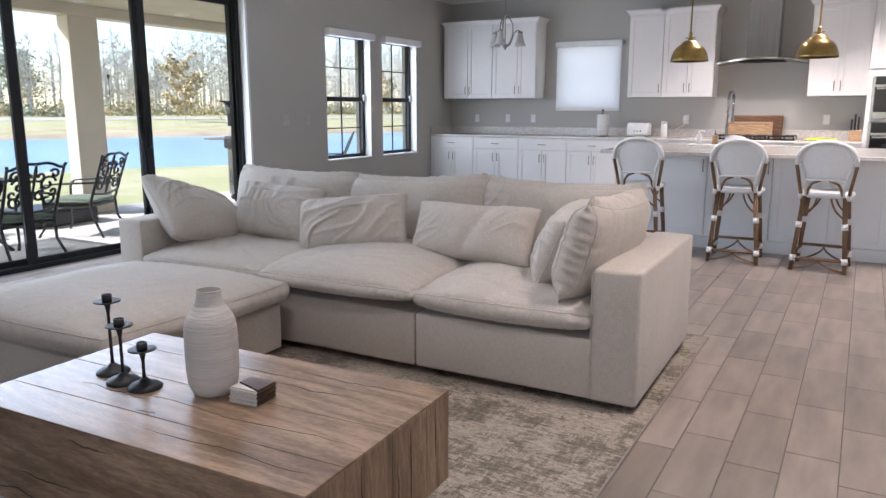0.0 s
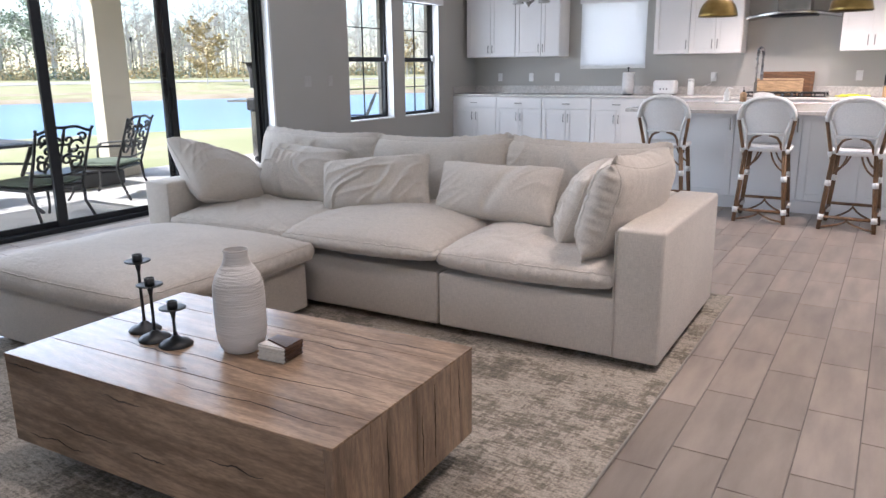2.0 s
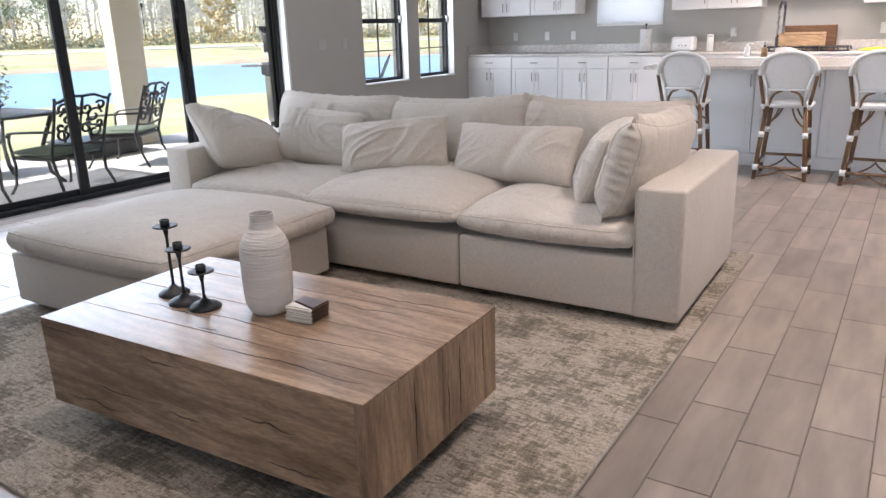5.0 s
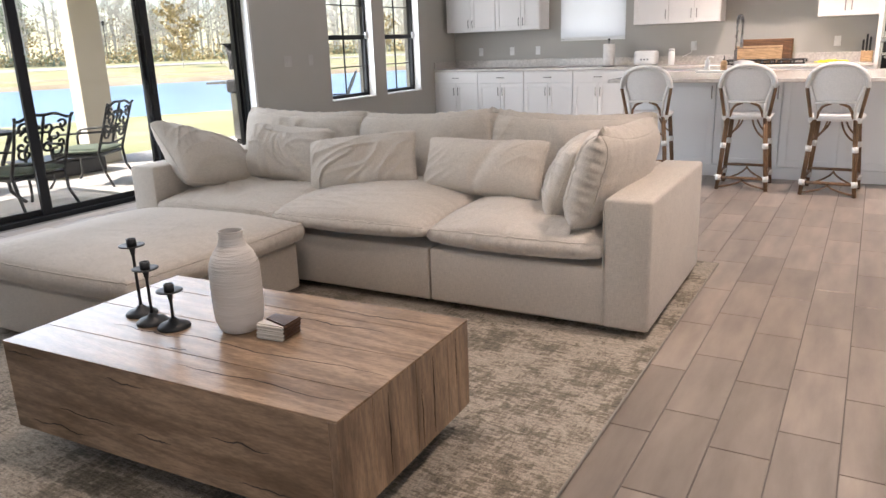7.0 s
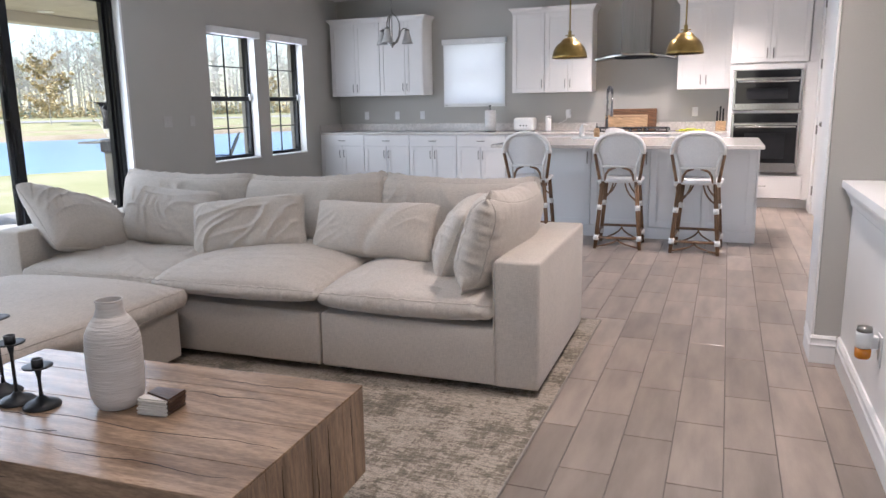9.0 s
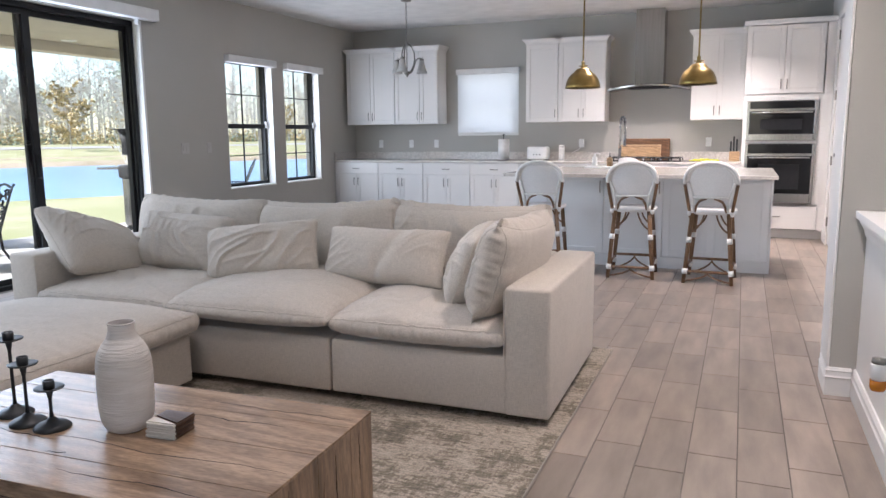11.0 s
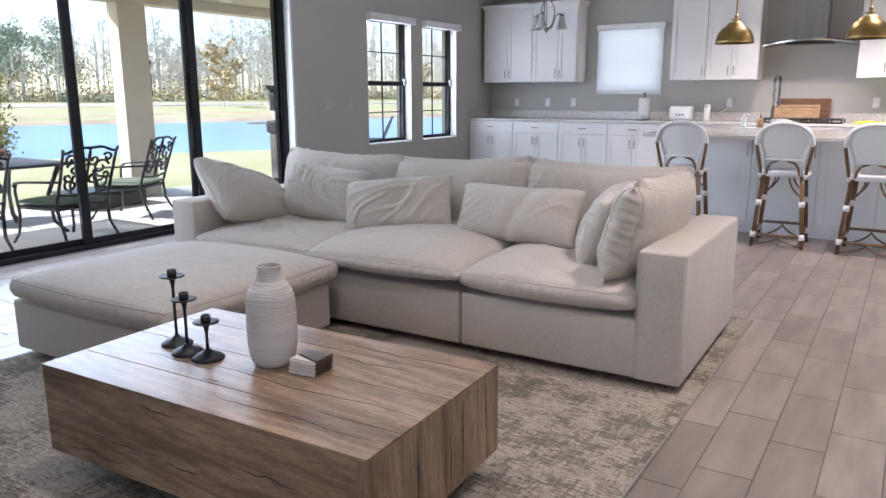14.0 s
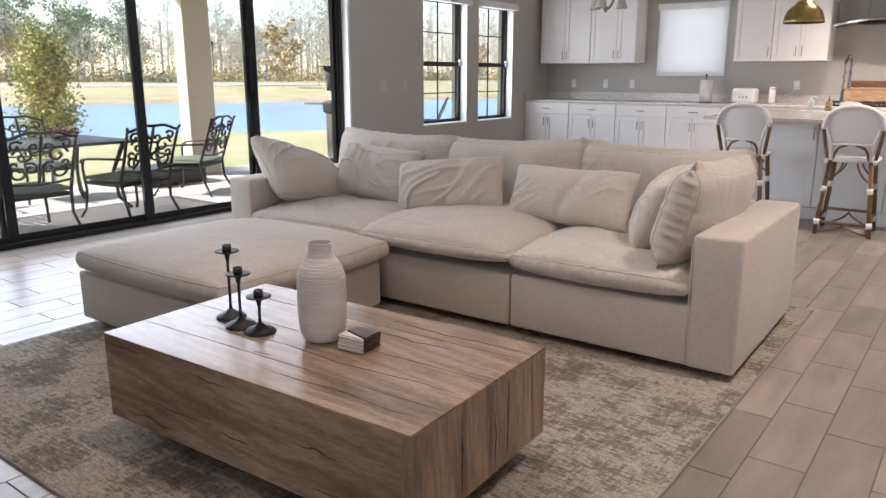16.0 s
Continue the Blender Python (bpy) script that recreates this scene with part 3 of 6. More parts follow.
# ---------------------------------------------------------------- sliding glass door
slider = thing("door_1", pose(0, 0, 0), "wide black-framed sliding glass door to the patio", "sliding door", kind="structure")
SX = WX - 0.10
part("sill_track", box(SX - 0.13, SLIDER[0], -0.004, SX + 0.02, SLIDER[1], 0.035, 0.004), BLACK_FRAME, slider)
part("head_track", box(SX - 0.13, SLIDER[0], 2.31, SX + 0.02, SLIDER[1], SLIDER[3] + 0.0, 0.003), BLACK_FRAME, slider)
for y0 in (SLIDER[0], SLIDER[1] - 0.05):
    bm = box(SX - 0.13, y0, 0.0, SX + 0.02, y0 + 0.05, SLIDER[3] - 0.002, 0.003)
    for k in range(3):
        box(SX - 0.10 + k * 0.04, y0 - 0.012 if y0 > 2 else y0 + 0.05, 0.0, SX - 0.085 + k * 0.04, y0 if y0 > 2 else y0 + 0.062, SLIDER[3] - 0.004, 0.002, bm=bm)
    part("jamb", bm, BLACK_FRAME, slider)
stiles = (0.44, 1.53, 2.65, 3.80, 4.915)
for i in range(4):
    y0, y1 = stiles[i] - 0.052, stiles[i + 1] + 0.052
    x = SX - 0.03 - 0.036 * (i % 2)
    bm = box(x - 0.016, y0, 0.03, x + 0.016, y0 + 0.072, 2.33, 0.003)
    box(x - 0.016, y1 - 0.072, 0.03, x + 0.016, y1, 2.33, 0.003, bm=bm)
    box(x - 0.014, y0 + 0.06, 0.03, x + 0.014, y1 - 0.06, 0.08, 0.003, bm=bm)
    box(x - 0.014, y0 + 0.06, 2.26, x + 0.014, y1 - 0.06, 2.33, 0.003, bm=bm)
    panel = part("door_panel", bm, BLACK_FRAME, slider)
    pane = part("pane", box(x - 0.003, y0 + 0.055, 0.075, x + 0.003, y1 - 0.055, 2.27), CLEAR, panel)
    pane.visible_shadow = False
    if i in (1, 2):
        part("pull_handle", box(x + 0.014, y1 - 0.055, 0.9, x + 0.042, y1 - 0.02, 1.1, 0.006), BLACK_FRAME, panel)
part("reveal_trim", box(WX - 0.085, SLIDER[1] - 0.012, 0.0, WX + 0.006, SLIDER[1] + 0.018, SLIDER[3], 0.004), WHITE_TRIM, slider)

valance = thing("roller_shade_cassette", pose(WX, 2.7, 2.365), "long pale grey roller shade cassette above the sliding door", "window shade")
part("cassette", box(0.002, -2.4, 0, 0.11, 2.43, 0.11, 0.01), PLASTIC_WHITE, valance)
part("end_bracket", box(0.004, 2.2, -0.05, 0.05, 2.225, 0.001, 0.004), PLASTIC_WHITE, valance)

# ---------------------------------------------------------------- windows


def sash_window(i, y0, y1, z0, z1):
    w = thing("window_%d" % i, pose(WX - 0.13, (y0 + y1) / 2, 0), "black-framed single-hung window with white reveal and muntins", "window", kind="structure")
    h, mid = (y1 - y0) / 2, z0 + (z1 - z0) * 0.49
    F = 0.035
    bm = box(-0.03, -h, z0, 0.03, -h + F, z1, 0.003)
    box(-0.03, h - F - 0.012, z0, 0.03, h, z1, 0.003, bm=bm)
    box(-0.03, -h + F, z0 + 0.001, 0.03, h - F, z0 + 0.055, 0.003, bm=bm)
    box(-0.03, -h + F, z1 - F, 0.03, h - F, z1 - 0.001, 0.003, bm=bm)
    box(-0.022, -h + F, mid - 0.028, 0.034, h - F, mid + 0.028, 0.003, bm=bm)
    part("window_frame", bm, BLACK_FRAME, w)
    for a, b in ((z0 + 0.05, mid - 0.02), (mid + 0.02, z1 - F)):
        pane = part("pane", box(-0.003, -h + F, a, 0.003, h - F, b), CLEAR, w)
        pane.visible_shadow = False
        part("muntin", box(-0.008, -0.006, a + 0.004, 0.008, 0.006, b - 0.004), BLACK_FRAME, w)
        part("muntin", box(-0.0075, -h + F, (a + b) / 2 - 0.006, 0.0075, h - F, (a + b) / 2 + 0.006), BLACK_FRAME, w)
    part("latch", box(0.03, h - 0.05, mid - 0.02, 0.06, h - 0.012, mid + 0.06, 0.006), PLASTIC_WHITE, w)
    part("window_sill", box(-0.02 + 0.05, -h - 0.0, z0 + 0.001, 0.145, h + 0.0, z0 + 0.018, 0.004), WHITE_TRIM, w)
    for s in (-1, 1):
        part("reveal", box(0.032, s * h - 0.004, z0 + 0.02, 0.1295, s * h + 0.004, z1), WHITE_TRIM, w)
    part("reveal", box(0.032, -h + 0.005, z1 - 0.004, 0.1295, h - 0.005, z1 + 0.003), WHITE_TRIM, w)
    c = thing("roller_shade_cassette", pose(WX, (y0 + y1) / 2, z1 - 0.045), "white rolled-up shade cassette over a window", "window shade", "window shade cassettes")
    part("cassette", box(0.003, -h - 0.01, 0, 0.075, h + 0.02, 0.085, 0.008), PLASTIC_WHITE, c)


for i, wd in enumerate(WINDOWS):
    sash_window(i + 1, *wd)

kw = thing("window_3", pose((KWIN[0] + KWIN[1]) / 2, KY + 0.12, 0), "kitchen window behind a lowered white roller shade", "window", kind="structure")
hw = (KWIN[1] - KWIN[0]) / 2
bm = box(-hw, -0.03, KWIN[2], -hw + 0.04, 0.03, KWIN[3], 0.003)
box(hw - 0.04, -0.03, KWIN[2], hw, 0.03, KWIN[3], 0.003, bm=bm)
box(-hw + 0.04, -0.03, KWIN[2], hw - 0.04, 0.03, KWIN[2] + 0.05, 0.003, bm=bm)
box(-hw + 0.04, -0.03, KWIN[3] - 0.04, hw - 0.04, 0.03, KWIN[3], 0.003, bm=bm)
box(-hw + 0.04, -0.03, 1.66, hw - 0.04, 0.03, 1.71, 0.003, bm=bm)
part("window_frame", bm, PLASTIC_WHITE, kw)
for xx in (-0.14, 0.14):
    part("muntin", box(xx - 0.008, -0.008, KWIN[2] + 0.05, xx + 0.008, 0.008, KWIN[3] - 0.04), PLASTIC_WHITE, kw)
pane = part("pane", box(-hw + 0.04, -0.003, KWIN[2] + 0.05, hw - 0.04, 0.003, KWIN[3] - 0.04), CLEAR, kw)
pane.visible_shadow = False
part("window_sill", box(-hw - 0.01, -0.15, KWIN[2] - 0.02, hw + 0.01, -0.1205, KWIN[2] + 0.0, 0.004), WHITE_TRIM, kw)
ks = thing("window_blind", pose((KWIN[0] + KWIN[1]) / 2, KY, 0), "white translucent roller shade pulled down, glowing with daylight", "window shade")
part("cloth", box(-hw - 0.01, -0.032, KWIN[2] + 0.02, hw + 0.01, -0.03, KWIN[3] - 0.02), SHADE, ks)
part("cassette", box(-hw - 0.025, -0.07, KWIN[3] - 0.03, hw + 0.025, -0.002, KWIN[3] + 0.045, 0.008), PLASTIC_WHITE, ks)
part("bottom_bar", box(-hw - 0.01, -0.04, KWIN[2] + 0.005, hw + 0.01, -0.022, KWIN[2] + 0.028, 0.004), PLASTIC_WHITE, ks)

# invented window in the wall behind the camera, unseen, to suit the rear fill
sw = thing("window_4", pose(0.6, -3.7, 0), "assumed wide plain window with white frame, out of view", "window", kind="structure")
bm = box(-1.8, -0.03, 0.6, -1.75, 0.03, 2.4, 0.003)
box(1.75, -0.03, 0.6, 1.8, 0.03, 2.4, 0.003, bm=bm)
box(-0.03, -0.03, 0.66, 0.03, 0.03, 2.34, 0.003, bm=bm)
box(-1.75, -0.03, 0.6, 1.75, 0.03, 0.66, 0.003, bm=bm)
box(-1.75, -0.03, 2.34, 1.75, 0.03, 2.4, 0.003, bm=bm)
part("window_frame", bm, WHITE_TRIM, sw)

# pantry door
pd = thing("door_2", pose(PW, 0, 0), "closed white pantry door with steel hinges", "door", kind="structure")
bm = box(0.004, 7.455, 0.008, 0.044, 8.295, 2.41, 0.003)
part("door_leaf", bm, WHITE_TRIM, pd)
bm = box(-0.016, 8.301, 0.0, -0.0005, 8.385, 2.5, 0.004)
box(-0.016, 7.365, 0.0, -0.0005, 7.449, 2.5, 0.004, bm=bm)
box(-0.0155, 7.449, 2.42, -0.0005, 8.301, 2.5, 0.004, bm=bm)
part("casing", bm, WHITE_TRIM, pd)
for z in (0.25, 0.92, 1.62, 2.25):
    part("hinge", box(-0.012, 8.282, z - 0.05, 0.006, 8.303, z + 0.05, 0.003), NICKEL, pd)
part("door_handle", lathe([(0.0, 0.0), (0.025, 0.005), (0.03, 0.03), (0.02, 0.055), (0.01, 0.06)], 16), NICKEL, pd, at=pose(0.0, 7.53, 1.0, 0, -90, 0))

# ---------------------------------------------------------------- sofa
SOFA = pose(-0.645, 2.145, 0.0, 0, 0, 1.0)


def seam_of(points, r=0.0036):
    return tube([p for p in points], r, 6, closed=True)


def at_sofa(x, y, z=0.0, rz=0.0, rx=0.0, ry=0.0):
    return SOFA @ pose(x, y, z, rx, ry, rz)


def module(x0, x1, arm, label):
    """One upholstered seat unit from x0 to x1, 1.075 deep, with its back and, where told, an arm."""
    s = thing("sofa_module", at_sofa(0, 0), label, "sofa", "modular sofa units")
    part("base", box(x0 + 0.004, 0.0, 0.045, x1 - 0.004, 1.075, 0.305, 0.014, 3), LINEN, s, smooth=True)
    part("backrest_frame", box(x0 + 0.004 + (0.197 if arm < 0 else 0), 0.875, 0.306, x1 - 0.004 - (0.197 if arm > 0 else 0), 1.075, 0.6, 0.02, 3), LINEN, s, smooth=True)
    if arm:
        a0, a1 = (x1 - 0.197, x1 + 0.002) if arm > 0 else (x0 - 0.002, x0 + 0.197)
        part("armrest", box(a0, -0.003, 0.042, a1, 1.077, 0.605, 0.016, 3), LINEN, s, smooth=True)
        bm = tube([((a0 if arm > 0 else a1), -0.004, 0.05), ((a0 if arm > 0 else a1), -0.004, 0.595)], 0.003, 6)
        part("seam", bm, LINEN, s)
    for fx in (x0 + 0.09, x1 - 0.09):
        for fy in (0.1, 0.96):
            part("foot", box(fx - 0.03, fy - 0.03, 0.013, fx + 0.03, fy + 0.03, 0.047, 0.004), DARK_FOOT, s)
    return s


R0, R1, R2, R3 = 0.0, -1.045, -1.97, -3.085
modules = (module(R1, R0, 1, "oatmeal linen sofa end unit with broad square arm"), module(R2, R1, 0, "oatmeal linen armless middle sofa unit"), module(R3, R2, -1, "oatmeal linen sofa end unit with arm beside the glass door"))


def seat_cushion(x0, x1, y0, y1, z, edge, crown, seed, label, sag=0.0, tilt=0.0):
    bm, top, low = cushion(x1 - x0, y1 - y0, edge, crown, seed, sag=sag, n=88, amp=0.042, lift=0.024, bulge=0.016, pinch=0.1, pleat=0.0045)
    c = thing("seat_cushion", at_sofa((x0 + x1) / 2, (y0 + y1) / 2, z, 0, tilt), label, "cushion", "sofa seat cushions")
    part("cover", bm, LINEN_LOOSE, c, smooth=True)
    part("piping", seam_of(top), LINEN, c)
    part("piping", seam_of(low), LINEN, c)
    return c


seat_cushion(-1.04, -0.205, -0.012, 0.85, 0.318, 0.098, 0.07, 1, "oatmeal linen boxed seat cushion, softly wrinkled", 0.012, 1.0)
seat_cushion(-1.985, -1.05, -0.03, 0.85, 0.34, 0.084, 0.09, 2, "plump oatmeal linen seat cushion, lifted at its front", 0.0, 1.2)
seat_cushion(-2.875, -1.995, -0.01, 0.85, 0.314, 0.098, 0.06, 3, "oatmeal linen seat cushion beside the ottoman", 0.01, 0.5)


def loose_pillow(name, w, h, t, m, seed, label, fold=0.0, ears=0.035, slump=0.0, group="sofa pillows"):
    bm, seam = pillow(w, h, t, seed, fold=fold, ears=ears, slump=slump)
    p = thing(name, m, label, "pillow", group)
    part("cover", bm, LINEN_LOOSE, p, smooth=True)
    part("piping", seam_of(seam, 0.0032), LINEN, p)
    return p


def boxed_pillow(w, h, m, seed, label, edge=0.11, crown=0.06, back=0.0, pinch=0.46, bulge=0.03, pleat=0.0032):
    """A boxed back pillow stood on its long side, its crowned face forward."""
    bm, top, low = cushion(w, h, edge, crown, seed, amp=0.05, bulge=bulge, inset=-0.01, hollow=0.022, back=back, pinch=pinch, pleat=pleat)
    p = thing("back_pillow", m @ pose(0, 0, h / 2, 90, 0, 0), label, "pillow", "sofa back pillows")
    part("cover", bm, LINEN_LOOSE, p, smooth=True)
    part("piping", seam_of(top, 0.0035), LINEN, p)
    part("piping", seam_of(low, 0.0035), LINEN, p)
    return p


BK = "large oatmeal linen back pillow leaning on the sofa back"
boxed_pillow(0.84, 0.40, at_sofa(-0.655, 0.885, 0.44, 0, -9, 0.5), 11, BK)
boxed_pillow(0.88, 0.395, at_sofa(-1.53, 0.89, 0.44, -1, -9, -2.4), 12, BK)
boxed_pillow(0.90, 0.395, at_sofa(-2.46, 0.89, 0.44, 0, -9, 1.2), 13, BK)
loose_pillow("throw_pillow", 0.66, 0.355, 0.2, at_sofa(-2.40, 0.57, 0.445, 1, -18, 3), 14, "square oatmeal linen pillow in the sofa corner", 0.0, 0.02)
loose_pillow("throw_pillow", 0.70, 0.315, 0.18, at_sofa(-1.76, 0.50, 0.452, 8, -15, -6), 15, "creased oatmeal linen pillow in front of the back pillows", 0.9, 0.03)
loose_pillow("throw_pillow", 0.76, 0.31, 0.19, at_sofa(-1.02, 0.49, 0.465, -8, -22, -1), 16, "creased oatmeal linen lumbar pillow leaning back", 1.1, 0.045)
loose_pillow("throw_pillow", 0.61, 0.54, 0.25, at_sofa(-2.67, 0.36, 0.445, 84, -50, 13), 17, "oatmeal linen pillow slumped over the arm beside the door", 0.0, 0.025, 0.09)
boxed_pillow(0.75, 0.42, at_sofa(-0.255, 0.415, 0.42, -92, -15, -2), 18, "large oatmeal linen pillow leaning on the broad arm", 0.14, 0.04, 0.03, 0.5, 0.03, 0.005)
loose_pillow("throw_pillow", 0.52, 0.37, 0.24, at_sofa(-0.555, 0.47, 0.45, -84, -22, 4), 19, "oatmeal linen pillow tucked beside the larger one", 0.0, 0.015)

# ottoman
OTT = pose(-2.40, 0.985, 0.0, 0, 0, 1.0)
ott = thing("ottoman", OTT, "large square oatmeal linen ottoman pushed against the sofa", "ottoman")
part("base", box(-1.075, 0.0, 0.045, 0.0, 1.04, 0.285, 0.014, 3), LINEN, ott, smooth=True)
for fx in (-0.99, -0.09):
    for fy in (0.09, 0.96):
        part("foot", box(fx - 0.03, fy - 0.03, 0.013, fx + 0.03, fy + 0.03, 0.047, 0.004), DARK_FOOT, ott)
bm, top, low = cushion(1.11, 1.07, 0.092, 0.065, 21, n=88, amp=0.013, lift=0.012, bulge=0.016)
oc = thing("ottoman_cushion", OTT @ pose(-0.51, 0.525, 0.292), "thick oatmeal linen cushion covering the ottoman", "cushion")
part("cover", bm, LINEN_LOOSE, oc, smooth=True)
part("piping", seam_of(top), LINEN, oc)
part("piping", seam_of(low), LINEN, oc)

# ---------------------------------------------------------------- rug
bm = bmesh.new()
nx, ny = 150, 170
X0, X1, Y0, Y1 = -3.45, -0.582, 0.128, 3.40
vs = [[bm.verts.new((X0 + (X1 - X0) * i / nx + 0.006 * noise.noise(Vector((i * 0.2, j * 0.2, 5))), Y0 + (Y1 - Y0) * j / ny + 0.006 * noise.noise(Vector((i * 0.2, j * 0.2, 9))),
                     0.010 + 0.0022 * noise.noise(Vector((i * 0.9, j * 0.9, 0))))) for j in range(ny + 1)] for i in range(nx + 1)]
for i in range(nx):
    for j in range(ny):
        bm.faces.new((vs[i][j], vs[i + 1][j], vs[i + 1][j + 1], vs[i][j + 1]))
rug = thing("rug", pose(0, 0, 0), "large distressed abstract rug in grey and cream pile", "rug")
part("woven_field", bm, RUG, rug, smooth=True)
bm = tube([(X0, Y0, 0.006), (X1, Y0, 0.006), (X1, Y1, 0.006), (X0, Y1, 0.006)], 0.006, 6, closed=True)
part("binding", bm, RUG_EDGE, rug)

# ---------------------------------------------------------------- coffee table
TABLE = pose(-1.602, 0.806, 0.0, 0, 0, 2.6)
TW, TD, TZ0, TZ1 = 1.28, 0.72, 0.095, 0.39
ct = thing("coffee_table", TABLE, "low block coffee table in cracked light oak", "coffee table")
edges = (-TD / 2, -0.205, 0.02, 0.215, TD / 2)
for k in range(4):
    part("plank", box(-TW / 2, edges[k] + 0.0006, TZ1 - 0.008, TW / 2, edges[k + 1] - 0.0006, TZ1, 0.002), OAK, ct)
    part("end_board", box(TW / 2 - 0.029, edges[k] + 0.0008, TZ0, TW / 2 - 0.001, edges[k + 1] - 0.0008, TZ1 - 0.0082, 0.0015), OAK_END, ct)
part("front_panel", box(-TW / 2 + 0.002, -TD / 2 + 0.0015, TZ0, TW / 2 - 0.0295, -TD / 2 + 0.03, TZ1 - 0.0082, 0.002), OAK, ct)
part("rear_panel", box(-TW / 2 + 0.002, TD / 2 - 0.03, TZ0, TW / 2 - 0.0295, TD / 2 - 0.0015, TZ1 - 0.0082, 0.002), OAK, ct)
part("end_board", box(-TW / 2 + 0.0015, -TD / 2 + 0.0305, TZ0, -TW / 2 + 0.03, TD / 2 - 0.0305, TZ1 - 0.0082, 0.002), OAK_END, ct)
part("plinth", box(-TW / 2 + 0.1, -TD / 2 + 0.1, 0.012, TW / 2 - 0.1, TD / 2 - 0.1, TZ0 + 0.01, 0.004), DARK_FOOT, ct)


def crack_line(x0, x1, y, z, seed, face, r=0.0016):
    """A wandering drying crack, thin at both ends, set into a face of the table."""
    n = 26
    pts, rad = [], []
    for i in range(n + 1):
        t = i / n
        o = 0.02 * noise.noise(Vector((t * 3, seed, 0))) + 0.006 * noise.noise(Vector((t * 14, seed, 3)))
        u = x0 + (x1 - x0) * t
        pts.append((u, y + o, z) if face == "top" else (u, z, y + o * 0.6) if face == "front" else (z, y + o * 0.5, u))
        rad.append(max(0.0003, r * math.sin(math.pi * t) ** 0.6 * (0.55 + 0.7 * abs(noise.noise(Vector((t * 6, seed, 7)))))))
    part("crack", tube(pts, rad, 5), CRACK, ct)


for x0, x1, y, sd in ((-0.2, 0.62, -0.105, 1), (0.03, 0.6, -0.27, 2), (0.06, 0.62, 0.27, 3), (0.1, 0.45, 0.16, 4), (-0.42, -0.12, -0.12, 5), (-0.1, -0.02, -0.19, 6)):
    crack_line(x0, x1, y, TZ1, sd, "top", 0.0021)
for x0, x1, z, sd in ((-0.63, -0.45, 0.36, 11), (-0.42, -0.16, 0.2, 12), (-0.18, -0.02, 0.345, 13), (0.22, 0.42, 0.25, 14), (0.3, 0.5, 0.135, 15), (-0.08, 0.06, 0.19, 16), (-0.56, -0.3, 0.135, 17)):
    crack_line(x0, x1, z, -TD / 2 + 0.0012, sd, "front", 0.0032)
for z0, z1, y, sd in ((0.1, 0.36, -0.13, 21), (0.11, 0.36, 0.12, 22), (0.2, 0.36, 0.27, 23), (0.1, 0.3, 0.05, 24)):
    crack_line(z0, z1, y, TW / 2 - 0.0008, sd, "end", 0.0024)

# things on the table
vase = thing("vase", pose(-1.593, 0.819, TZ1), "tall matt white ceramic bottle vase with fine throwing rings", "vase")
prof = [(0.0, 0.004), (0.048, 0.0), (0.058, 0.005), (0.068, 0.02), (0.0745, 0.042), (0.0775, 0.075), (0.0785, 0.12), (0.0783, 0.17), (0.077, 0.205), (0.0735, 0.225), (0.067, 0.243), (0.0575, 0.259), (0.048, 0.272), (0.0415, 0.283), (0.0383, 0.294), (0.0366, 0.304), (0.0367, 0.312), (0.0376, 0.319), (0.0345, 0.3185), (0.0335, 0.3), (0.04, 0.275), (0.0, 0.2)]
fine = []
for (r0, z0), (r1, z1) in zip(prof, prof[1:]):
    m = max(1, int(abs(z1 - z0) / 0.004))
    for i in range(m):
        t = i / m
        z, r = z0 + (z1 - z0) * t, r0 + (r1 - r0) * t
        fine.append((r + (0.0008 * math.sin(z * 900) if 0.1 < z and r > 0.036 else 0), z))
fine.append(prof[-1])
part("body", lathe(fine, 48), VASE_WHITE, vase, smooth=True)
part("lip", tube([(0.0366 * math.cos(a), 0.0366 * math.sin(a), 0.3205) for a in (2 * math.pi * k / 48 for k in range(48))], 0.003, 8, closed=True), VASE_WHITE, vase, "thin rounded lip", True)


def candlestick(x, y, h):
    c = thing("candlestick", pose(x, y, TZ1), "slender matt black iron candlestick, empty", "candlestick", "black candlesticks")
    part("base", lathe([(0.0, 0.0), (0.052, 0.0), (0.053, 0.004), (0.042, 0.014), (0.02, 0.02), (0.012, 0.03), (0.0075, 0.034)], 28), IRON, c, smooth=True)
    part("stem", lathe([(0.0065, 0.03), (0.005, 0.05), (0.005, h - 0.06), (0.008, h - 0.045), (0.0105, h - 0.03)], 14), IRON, c, smooth=True)
    part("drip_pan", lathe([(0.0, h - 0.034), (0.012, h - 0.033), (0.041, h - 0.024), (0.042, h - 0.021), (0.014, h - 0.026), (0.0, h - 0.027)], 28), IRON, c, smooth=True)
    part("candle_cup", lathe([(0.0, h - 0.028), (0.0155, h - 0.027), (0.016, h), (0.0125, h), (0.012, h - 0.018), (0.0, h - 0.018)], 20), IRON, c, smooth=True)


candlestick(-1.806, 0.736, 0.147)
candlestick(-1.907, 0.736, 0.208)
candlestick(-2.011, 0.775, 0.264)

def prism(outline, z0, z1, bevel=0.002):
    bm = bmesh.new()
    f = bm.faces.new([bm.verts.new((x, y, z0)) for x, y in outline])
    r = bmesh.ops.extrude_face_region(bm, geom=[f])
    bmesh.ops.translate(bm, verts=[v for v in r["geom"] if isinstance(v, bmesh.types.BMVert)], vec=(0, 0, z1 - z0))
    bmesh.ops.bevel(bm, geom=bm.edges[:], offset=bevel, segments=2, affect="EDGES")
    bmesh.ops.recalc_face_normals(bm, faces=bm.faces)
    return bm


